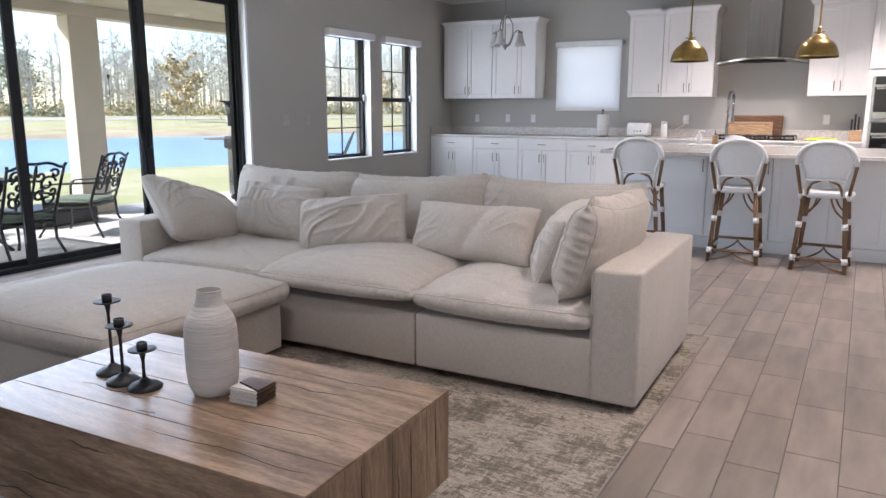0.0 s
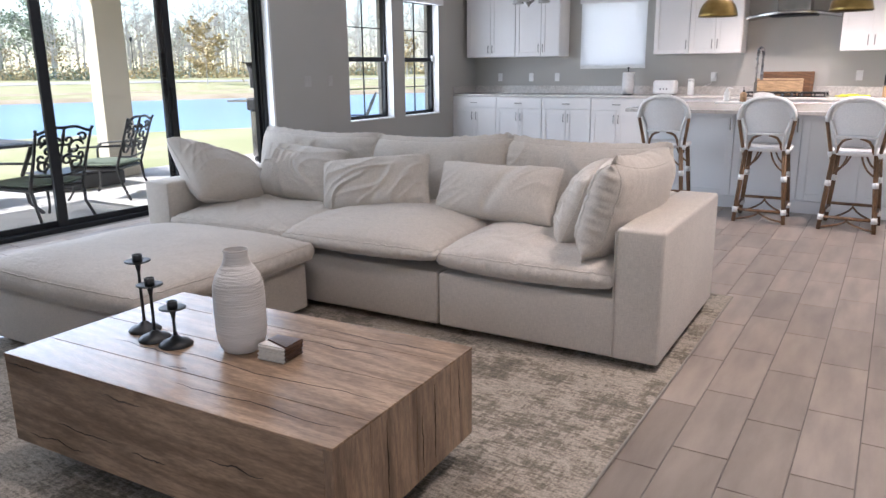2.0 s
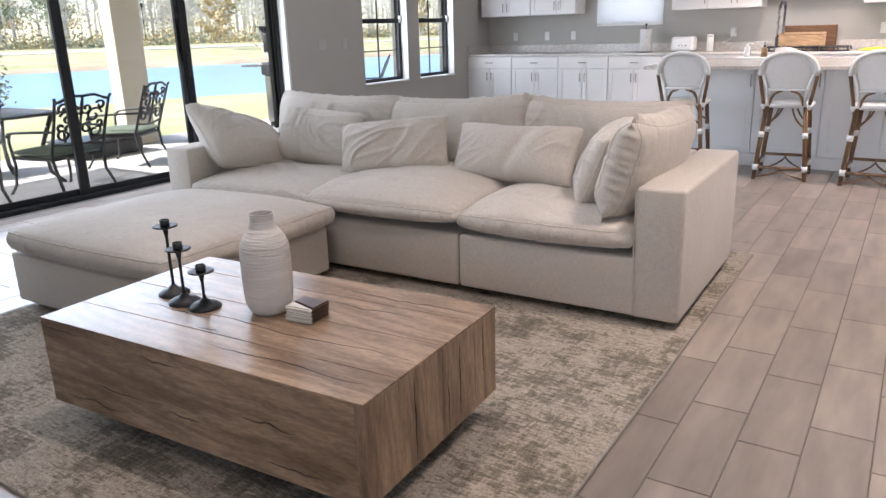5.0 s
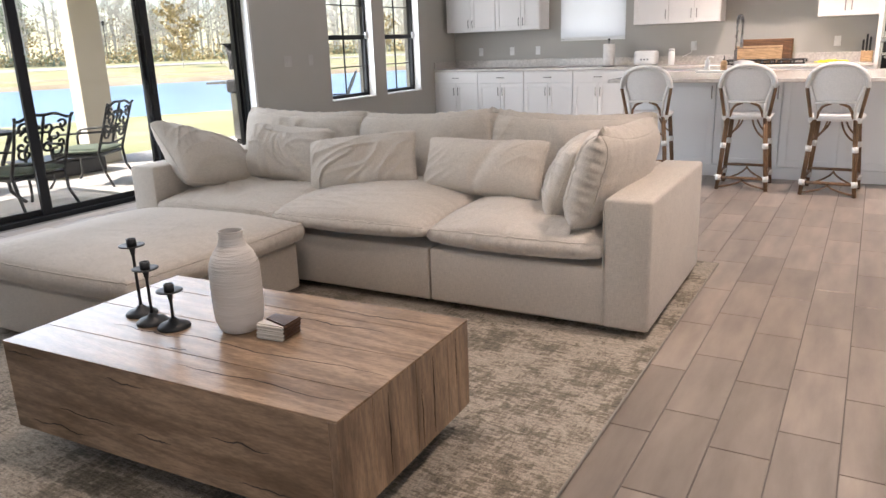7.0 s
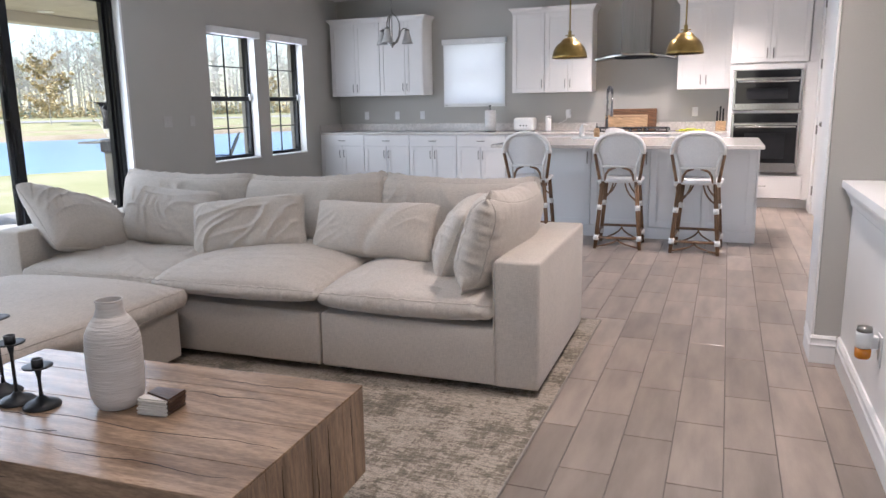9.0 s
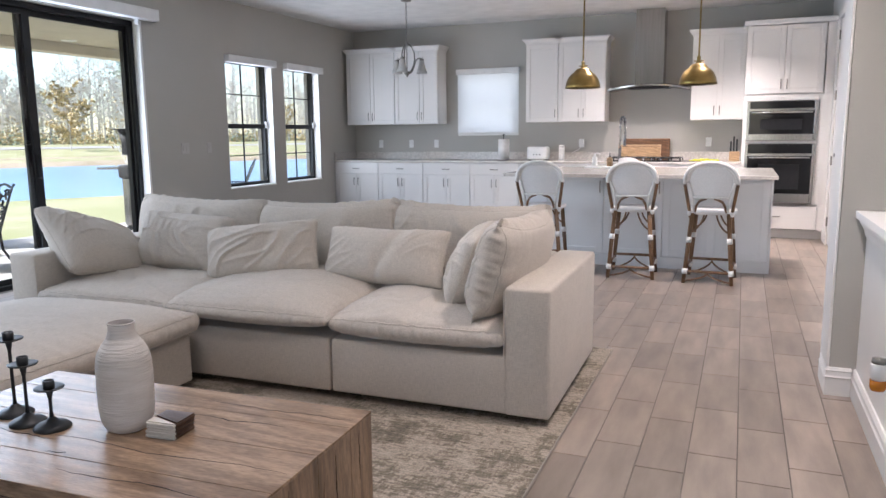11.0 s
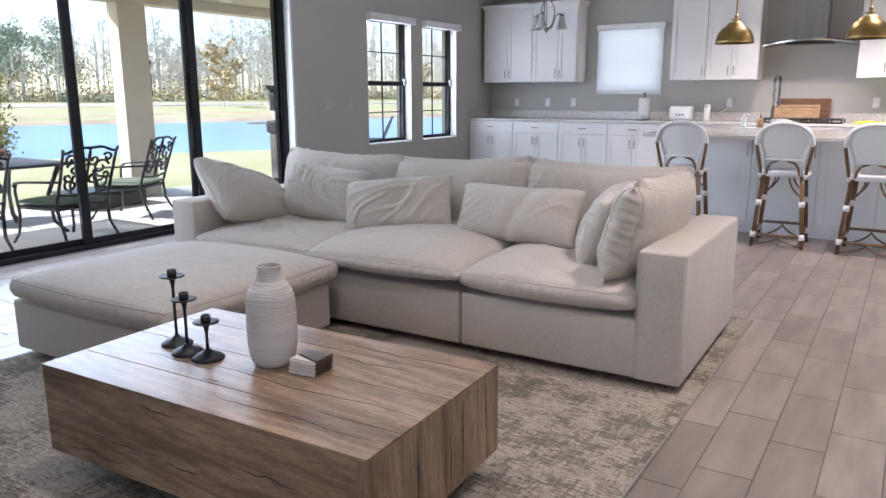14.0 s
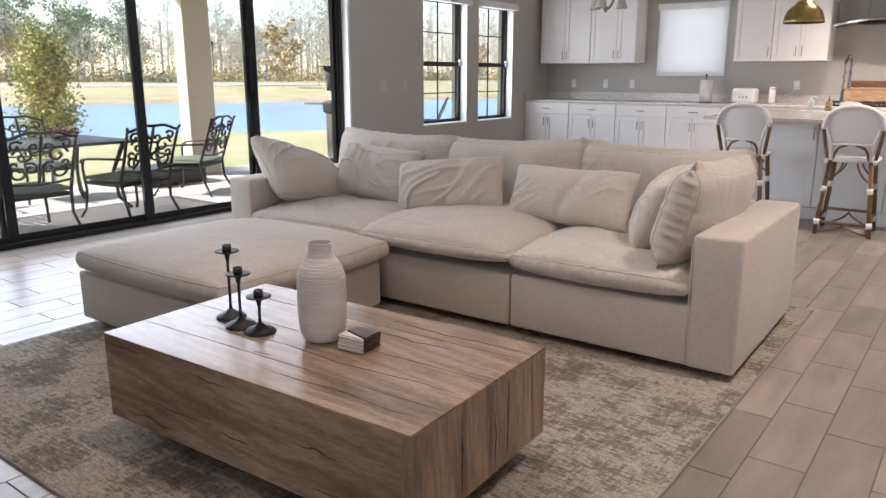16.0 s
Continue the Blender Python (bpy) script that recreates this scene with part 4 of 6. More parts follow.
for k in range(4):
    cs = thing("coaster", pose(-1.447 + 0.002 * k, 0.832 - 0.002 * (k % 2), TZ1 + 0.0128 * k, 0, 0, 6 + 2 * (k % 2) - k), "square coaster, half white marble and half dark wood", "coaster", "stacked coasters")
    part("marble_half", prism(((-0.051, -0.049), (0.051, -0.049), (0.051, -0.04), (-0.051, -0.004)), 0.0003, 0.0124, 0.0044), MARBLE, cs, "white marble half")
    part("wood_half", prism(((-0.051, -0.0035), (0.051, -0.0395), (0.051, 0.049), (-0.051, 0.049)), 0.0003, 0.0124, 0.0044), WALNUT, cs, "dark walnut half")

# ---------------------------------------------------------------- kitchen
CT = 0.885


def shaker(w, h, x0=0.0, z0=0.0, rail=0.055):
    """A framed door or drawer front, its back on y = 0, facing -y."""
    bm = bmesh.new()
    for a in ((0, 0, rail, h), (w - rail, 0, w, h), (rail, 0, w - rail, rail), (rail, h - rail, w - rail, h)):
        box(x0 + a[0], -0.019, z0 + a[1], x0 + a[2], 0, z0 + a[3], 0.0015, 1, bm=bm)
    box(x0 + rail, -0.010, z0 + rail, x0 + w - rail, -0.001, z0 + h - rail, bm=bm)
    return bm


def handle(x, z, upright=True, length=0.11):
    """A bowed bar pull on two short posts."""
    pts = []
    for i in range(9):
        t = i / 8 * 2 - 1
        b = -0.030 - 0.010 * (1 - t * t)
        pts.append((x, b, z + t * length / 2) if upright else (x + t * length / 2, b, z))
    bm = tube(pts, 0.0055, 6)
    for t in (-0.36, 0.36):
        p = (x, -0.017, z + t * length) if upright else (x + t * length, -0.017, z)
        tube([p, (p[0], -0.036, p[2])], 0.0045, 6, bm=bm)
    return bm


def base_cabinet(x0, x1, y, group="kitchen base cabinets", facing=0, drawer=True):
    w = x1 - x0
    c = thing("base_cabinet", pose(x0 if not facing else x1, y, 0, 0, 0, facing), "white shaker base cabinet with drawer above two doors", "cabinet", group)
    part("body", box(0.001, 0.001, 0.1, w - 0.001, 0.6, CT - 0.031), CABINET, c)
    part("toe_kick", box(0.002, 0.065, 0.0, w - 0.002, 0.58, 0.099), CABINET, c)
    zt = CT - 0.04
    dz = zt - 0.15 if drawer else zt
    if drawer:
        d = part("drawer_front", box(0.004, -0.019, dz + 0.006, w - 0.004, 0, zt, 0.003), CABINET, c)
        part("handle", handle(w / 2, (dz + zt) / 2, False), NICKEL, d)
    n = 2 if w > 0.5 else 1
    for i in range(n):
        dw = (w - 0.008) / n - 0.003
        dx = 0.004 + i * (dw + 0.004)
        d = part("door", shaker(dw, dz - 0.108, dx, 0.108), CABINET, c)
        part("handle", handle(dx + (dw - 0.03 if i == 0 else 0.03), dz - 0.11), NICKEL, d)
    return c


for x0, x1 in ((-5.435, -4.735), (-4.735, -4.04), (-4.04, -3.345), (-3.345, -2.66), (-2.66, -2.1), (-2.1, -1.545)):
    base_cabinet(x0, x1, 8.6)
base_cabinet(-0.62, 0.035, 8.6)
base_cabinet(-1.545, -0.62, 8.6, drawer=False)

counter = thing("countertop", pose(0, 0, 0), "speckled pale stone countertop with low backsplash", "countertop")
part("slab", box(WX + 0.001, 8.57, CT - 0.03, 0.034, KY - 0.001, CT, 0.004), QUARTZ, counter)
part("backsplash", box(WX + 0.022, KY - 0.022, CT + 0.0005, 0.034, KY - 0.001, CT + 0.105, 0.003), QUARTZ, counter)
part("side_splash", box(WX + 0.001, 8.58, CT + 0.0005, WX + 0.021, KY - 0.001, CT + 0.105, 0.003), QUARTZ, counter)


def wall_cabinet(x0, x1, doors, y=8.9, z0=1.39, z1=2.39, depth=0.329, label="white shaker wall cabinet with crown moulding"):
    w = x1 - x0
    c = thing("wall_cabinet", pose(x0, y, 0), label, "cabinet", "kitchen wall cabinets")
    part("body", box(0, 0.001, z0, w, depth, z1), CABINET, c)
    xs = 0.003
    for i, (dw, side) in enumerate(doors):
        d = part("door", shaker(dw - 0.004, z1 - z0 - 0.006, xs, z0 + 0.003), CABINET, c)
        part("handle", handle(xs + (dw - 0.034 if side > 0 else 0.03), z0 + 0.11), NICKEL, d)
        xs += dw
    bm = bmesh.new()
    prof = [(0, 0), (-0.006, 0.0), (-0.01, 0.02), (-0.03, 0.045), (-0.04, 0.06), (-0.045, 0.06), (-0.045, 0.075), (0, 0.075)]
    rings = []
    for px, py, sx, sy in ((0, depth, -1, 0), (0, 0, -1, 1), (w, 0, 1, 1), (w, depth, 1, 0)):
        rings.append([bm.verts.new((px - sx * u, py + sy * u, z1 + z)) for u, z in prof])
    for A, B in zip(rings, rings[1:]):
        for k in range(len(prof) - 1):
            bm.faces.new((A[k], B[k], B[k + 1], A[k + 1]))
    bm.faces.new([r[-1] for r in rings])
    bmesh.ops.recalc_face_normals(bm, faces=bm.faces)
    part("crown_moulding", bm, CABINET, c)
    return c


wall_cabinet(-5.375, -4.595, ((0.387, 1), (0.387, -1)))
wall_cabinet(-4.595, -3.935, ((0.385, 1), (0.27, -1)))
wall_cabinet(-2.66, -2.222, ((0.432, 1),))
wall_cabinet(-2.222, -1.612, ((0.302, 1), (0.302, -1)))
wall_cabinet(-0.568, 0.036, ((0.3, 1), (0.3, -1)))

# oven tower
tower = thing("oven_tower", pose(0.037, 8.6, 0), "tall white cabinet housing a microwave and a wall oven", "cabinet")
TWD = 0.917
bm = box(0, 0.02, 0.1, 0.03, 0.62, 2.43)
box(TWD - 0.06, 0.02, 0.1, TWD, 0.62, 2.43, bm=bm)
box(0.03, 0.3, 0.1, TWD - 0.06, 0.62, 2.43, bm=bm)
box(0.0, 0.0, 0.4, 0.036, 0.0195, 1.66, 0.002, bm=bm)
box(0.775, 0.0, 0.4, TWD, 0.0195, 1.66, 0.002, bm=bm)
box(0.037, 0.0, 1.59, 0.774, 0.0195, 1.66, 0.002, bm=bm)
box(0.037, 0.0, 1.105, 0.774, 0.0195, 1.13, 0.002, bm=bm)
part("body", bm, CABINET, tower)
part("toe_kick", box(0.01, 0.08, 0.0, TWD - 0.01, 0.6, 0.099), CABINET, tower)
for i in range(2):
    d = part("door", shaker(0.40, 0.755, 0.008 + i * 0.405, 1.668), CABINET, tower)
    part("handle", handle(0.008 + i * 0.405 + (0.37 if i == 0 else 0.03), 1.77), NICKEL, d)
dr = part("drawer_front", box(0.006, -0.019, 0.118, 0.83, 0.0, 0.385, 0.003), CABINET, tower)
part("handle", handle(0.4, 0.26, False), NICKEL, dr)
part("filler", box(0.824, 0.0, 1.6605, TWD, 0.0195, 2.43, 0.002), CABINET, tower)
part("filler", box(0.834, 0.0, 0.1, TWD, 0.0195, 0.3995, 0.002), CABINET, tower)
part("crown_moulding", box(-0.035, -0.04, 2.431, TWD + 0.01, 0.6, 2.49, 0.012), CABINET, tower)


def oven(name, z0, z1, label, glass_z, panel):
    o = thing(name, pose(0.075, 8.6, 0), label, "oven")
    part("chassis", box(0.0, -0.004, z0, 0.735, 0.29, z1, 0.002), STEEL, o)
    part("frame_strip", box(0.002, -0.03, z0 + 0.004, 0.03, -0.0045, z1 - 0.003, 0.003), STEEL, o)
    part("frame_strip", box(0.705, -0.03, z0 + 0.004, 0.733, -0.0045, z1 - 0.003, 0.003), STEEL, o)
    part("control_panel", box(0.032, -0.02, z1 - panel, 0.703, -0.0045, z1 - 0.004, 0.003), BLACK_GLASS, o)
    d = part("door", box(0.032, -0.036, z0 + 0.004, 0.703, -0.0045, z1 - panel - 0.006, 0.005), BLACK_GLASS, o)
    part("door_trim", box(0.032, -0.041, z0 + 0.004, 0.703, -0.0365, glass_z, 0.002), STEEL, d, "brushed steel lower band")
    part("door_trim", box(0.032, -0.041, z1 - panel - 0.03, 0.703, -0.0365, z1 - panel - 0.006, 0.002), STEEL, d)
    part("oven_window", box(0.15, -0.0375, glass_z + 0.05, 0.585, -0.0362, z1 - panel - 0.12, 0.001), BLACK_FRAME, d)
    bm = tube([(0.05, -0.085, z1 - panel - 0.045), (0.685, -0.085, z1 - panel - 0.045)], 0.013, 12)
    for xx in (0.09, 0.645):
        tube([(xx, -0.04, z1 - panel - 0.045), (xx, -0.085, z1 - panel - 0.045)], 0.008, 8, bm=bm)
    part("handle", bm, STEEL, d, smooth=True)


oven("microwave_oven", 1.135, 1.585, "built-in stainless steel microwave oven with black glass", 1.21, 0.085)
oven("wall_oven", 0.42, 1.10, "built-in stainless steel wall oven with black glass door", 0.53, 0.11)

# range hood
hood = thing("range_hood", pose(-1.083, KY - 0.001, 0), "stainless steel chimney range hood with curved canopy", "range hood")
part("chimney", box(-0.175, -0.3, 1.845, 0.175, 0.0, CEIL - 0.002, 0.006), STEEL, hood)
bm = bmesh.new()
n = 20
rows = []
for i in range(n + 1):
    x = -0.497 + 0.994 * i / n
    u = x / 0.497
    zt = 1.785 + 0.05 * (1 - u * u)
    front = -0.36 - 0.12 * (1 - u * u)
    rows.append([bm.verts.new(v) for v in ((x, 0.0, zt - 0.022), (x, front, zt - 0.022), (x, front, zt), (x, -0.3, zt + 0.02), (x, 0.0, zt + 0.02))])
for A, B in zip(rows, rows[1:]):
    for k in range(5):
        bm.faces.new((A[k], A[(k + 1) % 5], B[(k + 1) % 5], B[k]))
bm.faces.new(rows[0][::-1])
bm.faces.new(rows[-1])
bmesh.ops.recalc_face_normals(bm, faces=bm.faces)
part("canopy", bm, STEEL, hood)
part("filter", box(-0.25, -0.34, 1.79, 0.25, -0.06, 1.812, 0.004), BLACK_FRAME, hood)

# cooktop
cook = thing("gas_cooktop", pose(-1.083, 8.88, CT), "black gas cooktop with iron grates and steel knobs", "cooktop")
part("plate", box(-0.45, -0.25, 0.0005, 0.45, 0.25, 0.016, 0.004), BLACK_GLASS, cook)
for gx in (-0.3, 0.0, 0.3):
    bm = bmesh.new()
    for yy in (-0.2, -0.07, 0.07, 0.2):
        box(gx - 0.14, yy - 0.007, 0.036, gx + 0.14, yy + 0.007, 0.05, 0.002, 1, bm=bm)
    for xx in (-0.133, 0.0, 0.133):
        box(gx + xx - 0.007, -0.21, 0.016, gx + xx + 0.007, -0.196, 0.037, bm=bm)
        box(gx + xx - 0.007, -0.195, 0.037, gx + xx + 0.007, 0.21, 0.049, bm=bm)
        box(gx + xx - 0.007, 0.196, 0.016, gx + xx + 0.007, 0.21, 0.037, bm=bm)
    part("grate", bm, IRON, cook)
for k in range(5):
    part("knob", lathe([(0, 0.016), (0.018, 0.016), (0.017, 0.04), (0.0, 0.042)], 14), CHROME, cook, at=pose(-0.2 + 0.1 * k, -0.225, 0))

# island
IX0, IX1, IY0, IY1 = -1.98, 0.335, 5.74, 7.2
island = thing("kitchen_island", pose(0, 0, 0), "pale grey panelled kitchen island", "kitchen island")
part("body", box(IX0 + 0.05, 6.2, 0.105, IX1 - 0.035, IY1 - 0.04, CT - 0.031), ISLAND_PAINT, island)
part("plinth", box(IX0 + 0.07, 6.188, 0.0, IX1 - 0.03, IY1 - 0.09, 0.104, 0.003), ISLAND_PAINT, island)
bays = (-1.928, -1.67, -1.133, -0.595, -0.14, 0.298)
for xa, xb in zip(bays, bays[1:]):
    door = part("panel", shaker(xb - xa - 0.007, 0.735, xa + 0.0035, 0.11, 0.06), ISLAND_PAINT, island, at=pose(0, 6.2, 0))
    if xb < -0.5 and xb > -1.5:
        part("handle", handle(xb - 0.035, 0.745), NICKEL, door)
part("end_panel", box(IX1 - 0.034, 6.184, 0.0, IX1 - 0.016, IY1 - 0.04, CT - 0.032, 0.002), ISLAND_PAINT, island)
top = thing("island_countertop", pose(0, 0, 0), "speckled pale stone island countertop with overhang", "countertop")
part("slab", box(IX0, IY0, CT - 0.03, IX1, IY1, CT, 0.004), QUARTZ, top)

# ---------------------------------------------------------------- bar stools


def ring_wrap(p, d, r=0.021, l=0.04):
    p, d = Vector(p), Vector(d).normalized()
    return tube([p - d * l / 2, p + d * l / 2], r, 10)


def bar_stool(m):
    """Rattan cafe stool; its back is towards -y."""
    s = thing("bar_stool", m, "rattan bar stool with white woven seat and rounded back", "bar stool", "stools at the island")
    R = 0.0098
    SH = 0.6
    feet = {(sx, sy): Vector((sx * (0.2 if sy < 0 else 0.2), sy * 0.2, 0)) for sx in (-1, 1) for sy in (-1, 1)}
    tops = {(sx, sy): Vector((sx * 0.15, sy * 0.165, SH)) for sx in (-1, 1) for sy in (-1, 1)}
    for k in feet:
        for o in (-0.0094, 0.0094):
            part("leg", tube([feet[k] + Vector((o * 0.7, 0, 0)), feet[k].lerp(tops[k], 0.5) + Vector((o, 0, 0)), tops[k] + Vector((o, 0, 0))], R, 9), RATTAN, s, smooth=True)
        d = tops[k] - feet[k]
        for t in (0.17, 0.62):
            part("binding", ring_wrap(feet[k].lerp(tops[k], t), d, 0.0245, 0.046), WRAP, s, smooth=True)
    at = lambda k, t: feet[k].lerp(tops[k], t)
    for a, b, t in (((-1, -1), (1, -1), 0.17), ((-1, 1), (1, 1), 0.26), ((-1, -1), (-1, 1), 0.22), ((1, -1), (1, 1), 0.22)):
        part("stretcher", tube([at(a, t), at(b, t)], 0.0125, 8), RATTAN, s, smooth=True)
        p, q = at(a, 0.03), at(b, 0.03)
        mid = (at(a, t) + at(b, t)) / 2 - Vector((0, 0, 0.012))
        part("curved_brace", tube([p.lerp(q, i / 10) * (1 - math.sin(math.pi * i / 10)) + mid.lerp(p.lerp(q, i / 10), 0.5 * abs(i / 5 - 1)) * math.sin(math.pi * i / 10) for i in range(11)], 0.008, 7), RATTAN, s, smooth=True)
    # curved braces under the seat
    for sy in (-1, 1):
        for sx in (-1, 1):
            a, b = at((sx, sy), 0.72), Vector((sx * 0.05, sy * 0.16, SH - 0.005))
            c = Vector((sx * 0.07, sy * 0.17, SH - 0.12))
            part("curved_brace", tube([a.lerp(c, t).lerp(c.lerp(b, t), t) for t in (i / 8 for i in range(9))], 0.008, 7), RATTAN, s, smooth=True)
    # seat
    bm = bmesh.new()
    n, ring = 28, []
    prof = [(0.9, -0.012), (1.0, 0.0), (1.02, 0.012), (1.0, 0.026), (0.85, 0.03), (0.5, 0.024), (0.2, 0.02)]
    for f, z in prof:
        ring.append([bm.verts.new((0.205 * f * math.copysign(abs(math.cos(a)) ** 0.7, math.cos(a)), 0.2 * f * math.copysign(abs(math.sin(a)) ** 0.7, math.sin(a)), SH + z)) for a in (2 * math.pi * k / n for k in range(n))])
    for A, B in zip(ring, ring[1:]):
        for k in range(n):
            bm.faces.new((A[k], A[(k + 1) % n], B[(k + 1) % n], B[k]))
    bm.faces.new(ring[0][::-1])
    bm.faces.new(ring[-1])
    part("seat", bm, WEAVE, s, "white woven seat", smooth=True)
    # rounded back hoop: rattan posts below, white bound arch above
    W, ZT = 0.215, 1.03
    lean = lambda z: -0.175 - 0.10 * (z - SH) / (ZT - SH)
    for sx in (-1, 1):
        p = [Vector((sx * (0.165 + 0.05 * t), lean(SH - 0.05 + 0.30 * t) + 0.02 * (1 - t), SH - 0.05 + 0.30 * t)) for t in (i / 6 for i in range(7))]
        part("back_post", tube(p, 0.0145, 9), RATTAN, s, smooth=True)
        part("binding", ring_wrap(p[1], p[2] - p[0], 0.022, 0.04), WRAP, s, smooth=True)
    zc = 0.85
    for k, (f, r) in enumerate(((1.0, 0.0165), (0.9, 0.012))):
        pts = []
        for i in range(21):
            a = math.pi * i / 20
            x, z = W * f * math.cos(a), zc + (ZT - zc) * (f if k == 0 else 0.86) * math.sin(a) ** 0.75
            pts.append((x, lean(z) + 0.012 * k, z))
        part("back_hoop", tube(pts, r, 9), WRAP, s, "white bound hoop", smooth=True)
    # woven back panel
    bm = bmesh.new()
    ny, nx = 12, 14
    g = []
    for j in range(ny + 1):
        z = 0.735 + (1.005 - 0.735) * j / ny
        half = W * 0.88 * (1.0 if z < zc else math.sqrt(max(0.02, 1 - ((z - zc) / (ZT - zc)) ** 2.4))) * (0.78 + 0.22 * min(1, (z - 0.735) / 0.12))
        g.append([bm.verts.new((half * (2 * i / nx - 1), lean(z) - 0.02 * (1 - (2 * i / nx - 1) ** 2) + 0.008, z)) for i in range(nx + 1)])
    for j in range(ny):
        for i in range(nx):
            bm.faces.new((g[j][i], g[j][i + 1], g[j + 1][i + 1], g[j + 1][i]))
    bmesh.ops.solidify(bm, geom=bm.faces[:], thickness=0.008)
    part("woven_back", bm, WEAVE, s, "white woven back panel", smooth=True)
    part("lower_rail", tube([(W * 0.7 * (2 * i / 10 - 1), lean(0.735) - 0.02 * (1 - (i / 5 - 1) ** 2), 0.735) for i in range(11)], 0.01, 8), WRAP, s, smooth=True)
    for sx in (-1, 1):
        part("curved_brace", tube([(sx * 0.128, lean(0.61), 0.61), (sx * 0.12, lean(0.66), 0.66), (sx * 0.095, lean(0.7), 0.702), (sx * 0.06, lean(0.72) - 0.012, 0.72), (sx * 0.03, lean(0.73) - 0.018, 0.73)], 0.011, 7), RATTAN, s, smooth=True)
        part("inner_post", tube([(sx * 0.135, lean(0.6), 0.61), (sx * 0.15, lean(0.735), 0.735), (sx * 0.19, lean(0.86), 0.86)], 0.012, 8), WRAP, s, "white bound inner post", smooth=True)
    return s


stool = bar_stool(pose(-0.80, 5.78, 0, 0, 0, 2))
stool.scale = (0.94, 0.97, 0.972)
copy_thing(stool, pose(-0.155, 5.75, 0, 0, 0, -3))
copy_thing(stool, pose(-1.6, 5.76, 0, 0, 0, 4))

# ---------------------------------------------------------------- hanging lamps


def pendant(x, y):
    p = thing("pendant_lamp", pose(x, y, 1.725), "aged brass dome pendant lamp, lit", "pendant lamp", "pendants over the island")
    prof = [(0.186, 0.0), (0.19, 0.004), (0.185, 0.03), (0.176, 0.07), (0.156, 0.115), (0.126, 0.15), (0.098, 0.168), (0.094, 0.176), (0.088, 0.182), (0.074, 0.2), (0.05, 0.212), (0.03, 0.216)]
    part("shade", lathe(prof + [(0.03, 0.206), (0.06, 0.182), (0.118, 0.145), (0.149, 0.111), (0.169, 0.068), (0.178, 0.03), (0.18, 0.0)], 40), BRASS, p, smooth=True)
    part("shade_lining", lathe([(0.177, 0.002), (0.175, 0.03), (0.166, 0.067), (0.146, 0.108), (0.114, 0.14), (0.02, 0.165)], 40), LAMP_INSIDE, p, "glowing white lining", smooth=True)
    part("thumb_screw", tube([(-0.05, 0, 0.238), (0.05, 0, 0.238)], 0.006, 7), BRASS, p)
    part("socket", lathe([(0.0, 0.208), (0.026, 0.208), (0.028, 0.225), (0.018, 0.235), (0.018, 0.27), (0.022, 0.275), (0.012, 0.29)], 20), BRASS, p, smooth=True)
    part("rod", tube([(0, 0, 0.28), (0, 0, CEIL - 1.725 - 0.02)], 0.0085, 8), BRASS, p)
    part("canopy", lathe([(0.0, CEIL - 1.725 - 0.03), (0.05, CEIL - 1.725 - 0.025), (0.06, CEIL - 1.725 - 0.001)], 24), BRASS, p, smooth=True)


pendant(-1.6, 7.4)
pendant(-0.41, 7.4)

ch = thing("chandelier", pose(-3.56, 7.08, 0), "brushed nickel chandelier with three frosted bell shades", "chandelier")
part("canopy", lathe([(0.0, CEIL - 0.035), (0.055, CEIL - 0.03), (0.065, CEIL - 0.001)], 24), NICKEL, ch, smooth=True)
bm = bmesh.new()
for k in range(14):
    z = CEIL - 0.04 - 0.032 * k
    ringp = [(0.009 * math.cos(a), 0, z - 0.013 + 0.018 * math.sin(a)) if k % 2 else (0, 0.009 * math.cos(a), z - 0.013 + 0.018 * math.sin(a)) for a in (2 * math.pi * i / 8 for i in range(8))]
    tube(ringp, 0.003, 5, bm=bm, closed=True)
part("chain", bm, NICKEL, ch)
part("stem", lathe([(0.004, 2.3), (0.014, 2.28), (0.014, 2.26), (0.006, 2.25), (0.006, 1.97), (0.028, 1.95), (0.03, 1.93), (0.012, 1.915), (0.012, 1.905), (0.004, 1.895)], 16), NICKEL, ch, smooth=True)
for k in range(3):
    a = radians(37 + 120 * k)
    bow = [(0.0, 2.265), (0.03, 2.258), (0.06, 2.225), (0.085, 2.17), (0.09, 2.1), (0.075, 2.02), (0.045, 1.965), (0.015, 1.935)]
    part("arm", tube([(r * math.cos(a), r * math.sin(a), z) for r, z in bow], 0.008, 8), NICKEL, ch, smooth=True)
    reach = [(0.02, 1.93), (0.06, 1.96), (0.085, 2.02), (0.1, 2.075), (0.13, 2.105), (0.16, 2.108), (0.174, 2.095)]
    part("arm", tube([(r * math.cos(a), r * math.sin(a), z) for r, z in reach], 0.0075, 8), NICKEL, ch, smooth=True)
    part("cup", lathe([(0.0, 0.006), (0.024, 0.004), (0.028, -0.012), (0.02, -0.014)], 16), NICKEL, ch, smooth=True, at=pose(0.174 * math.cos(a), 0.174 * math.sin(a), 2.095))
    part("glass_shade", lathe([(0.02, -0.01), (0.026, -0.015), (0.032, -0.05), (0.05, -0.115), (0.066, -0.155), (0.063, -0.155), (0.047, -0.115), (0.029, -0.05), (0.017, -0.014)], 20), SHADE_GLASS, ch, "frosted white glass shade", True, pose(0.174 * math.cos(a), 0.174 * math.sin(a), 2.095))

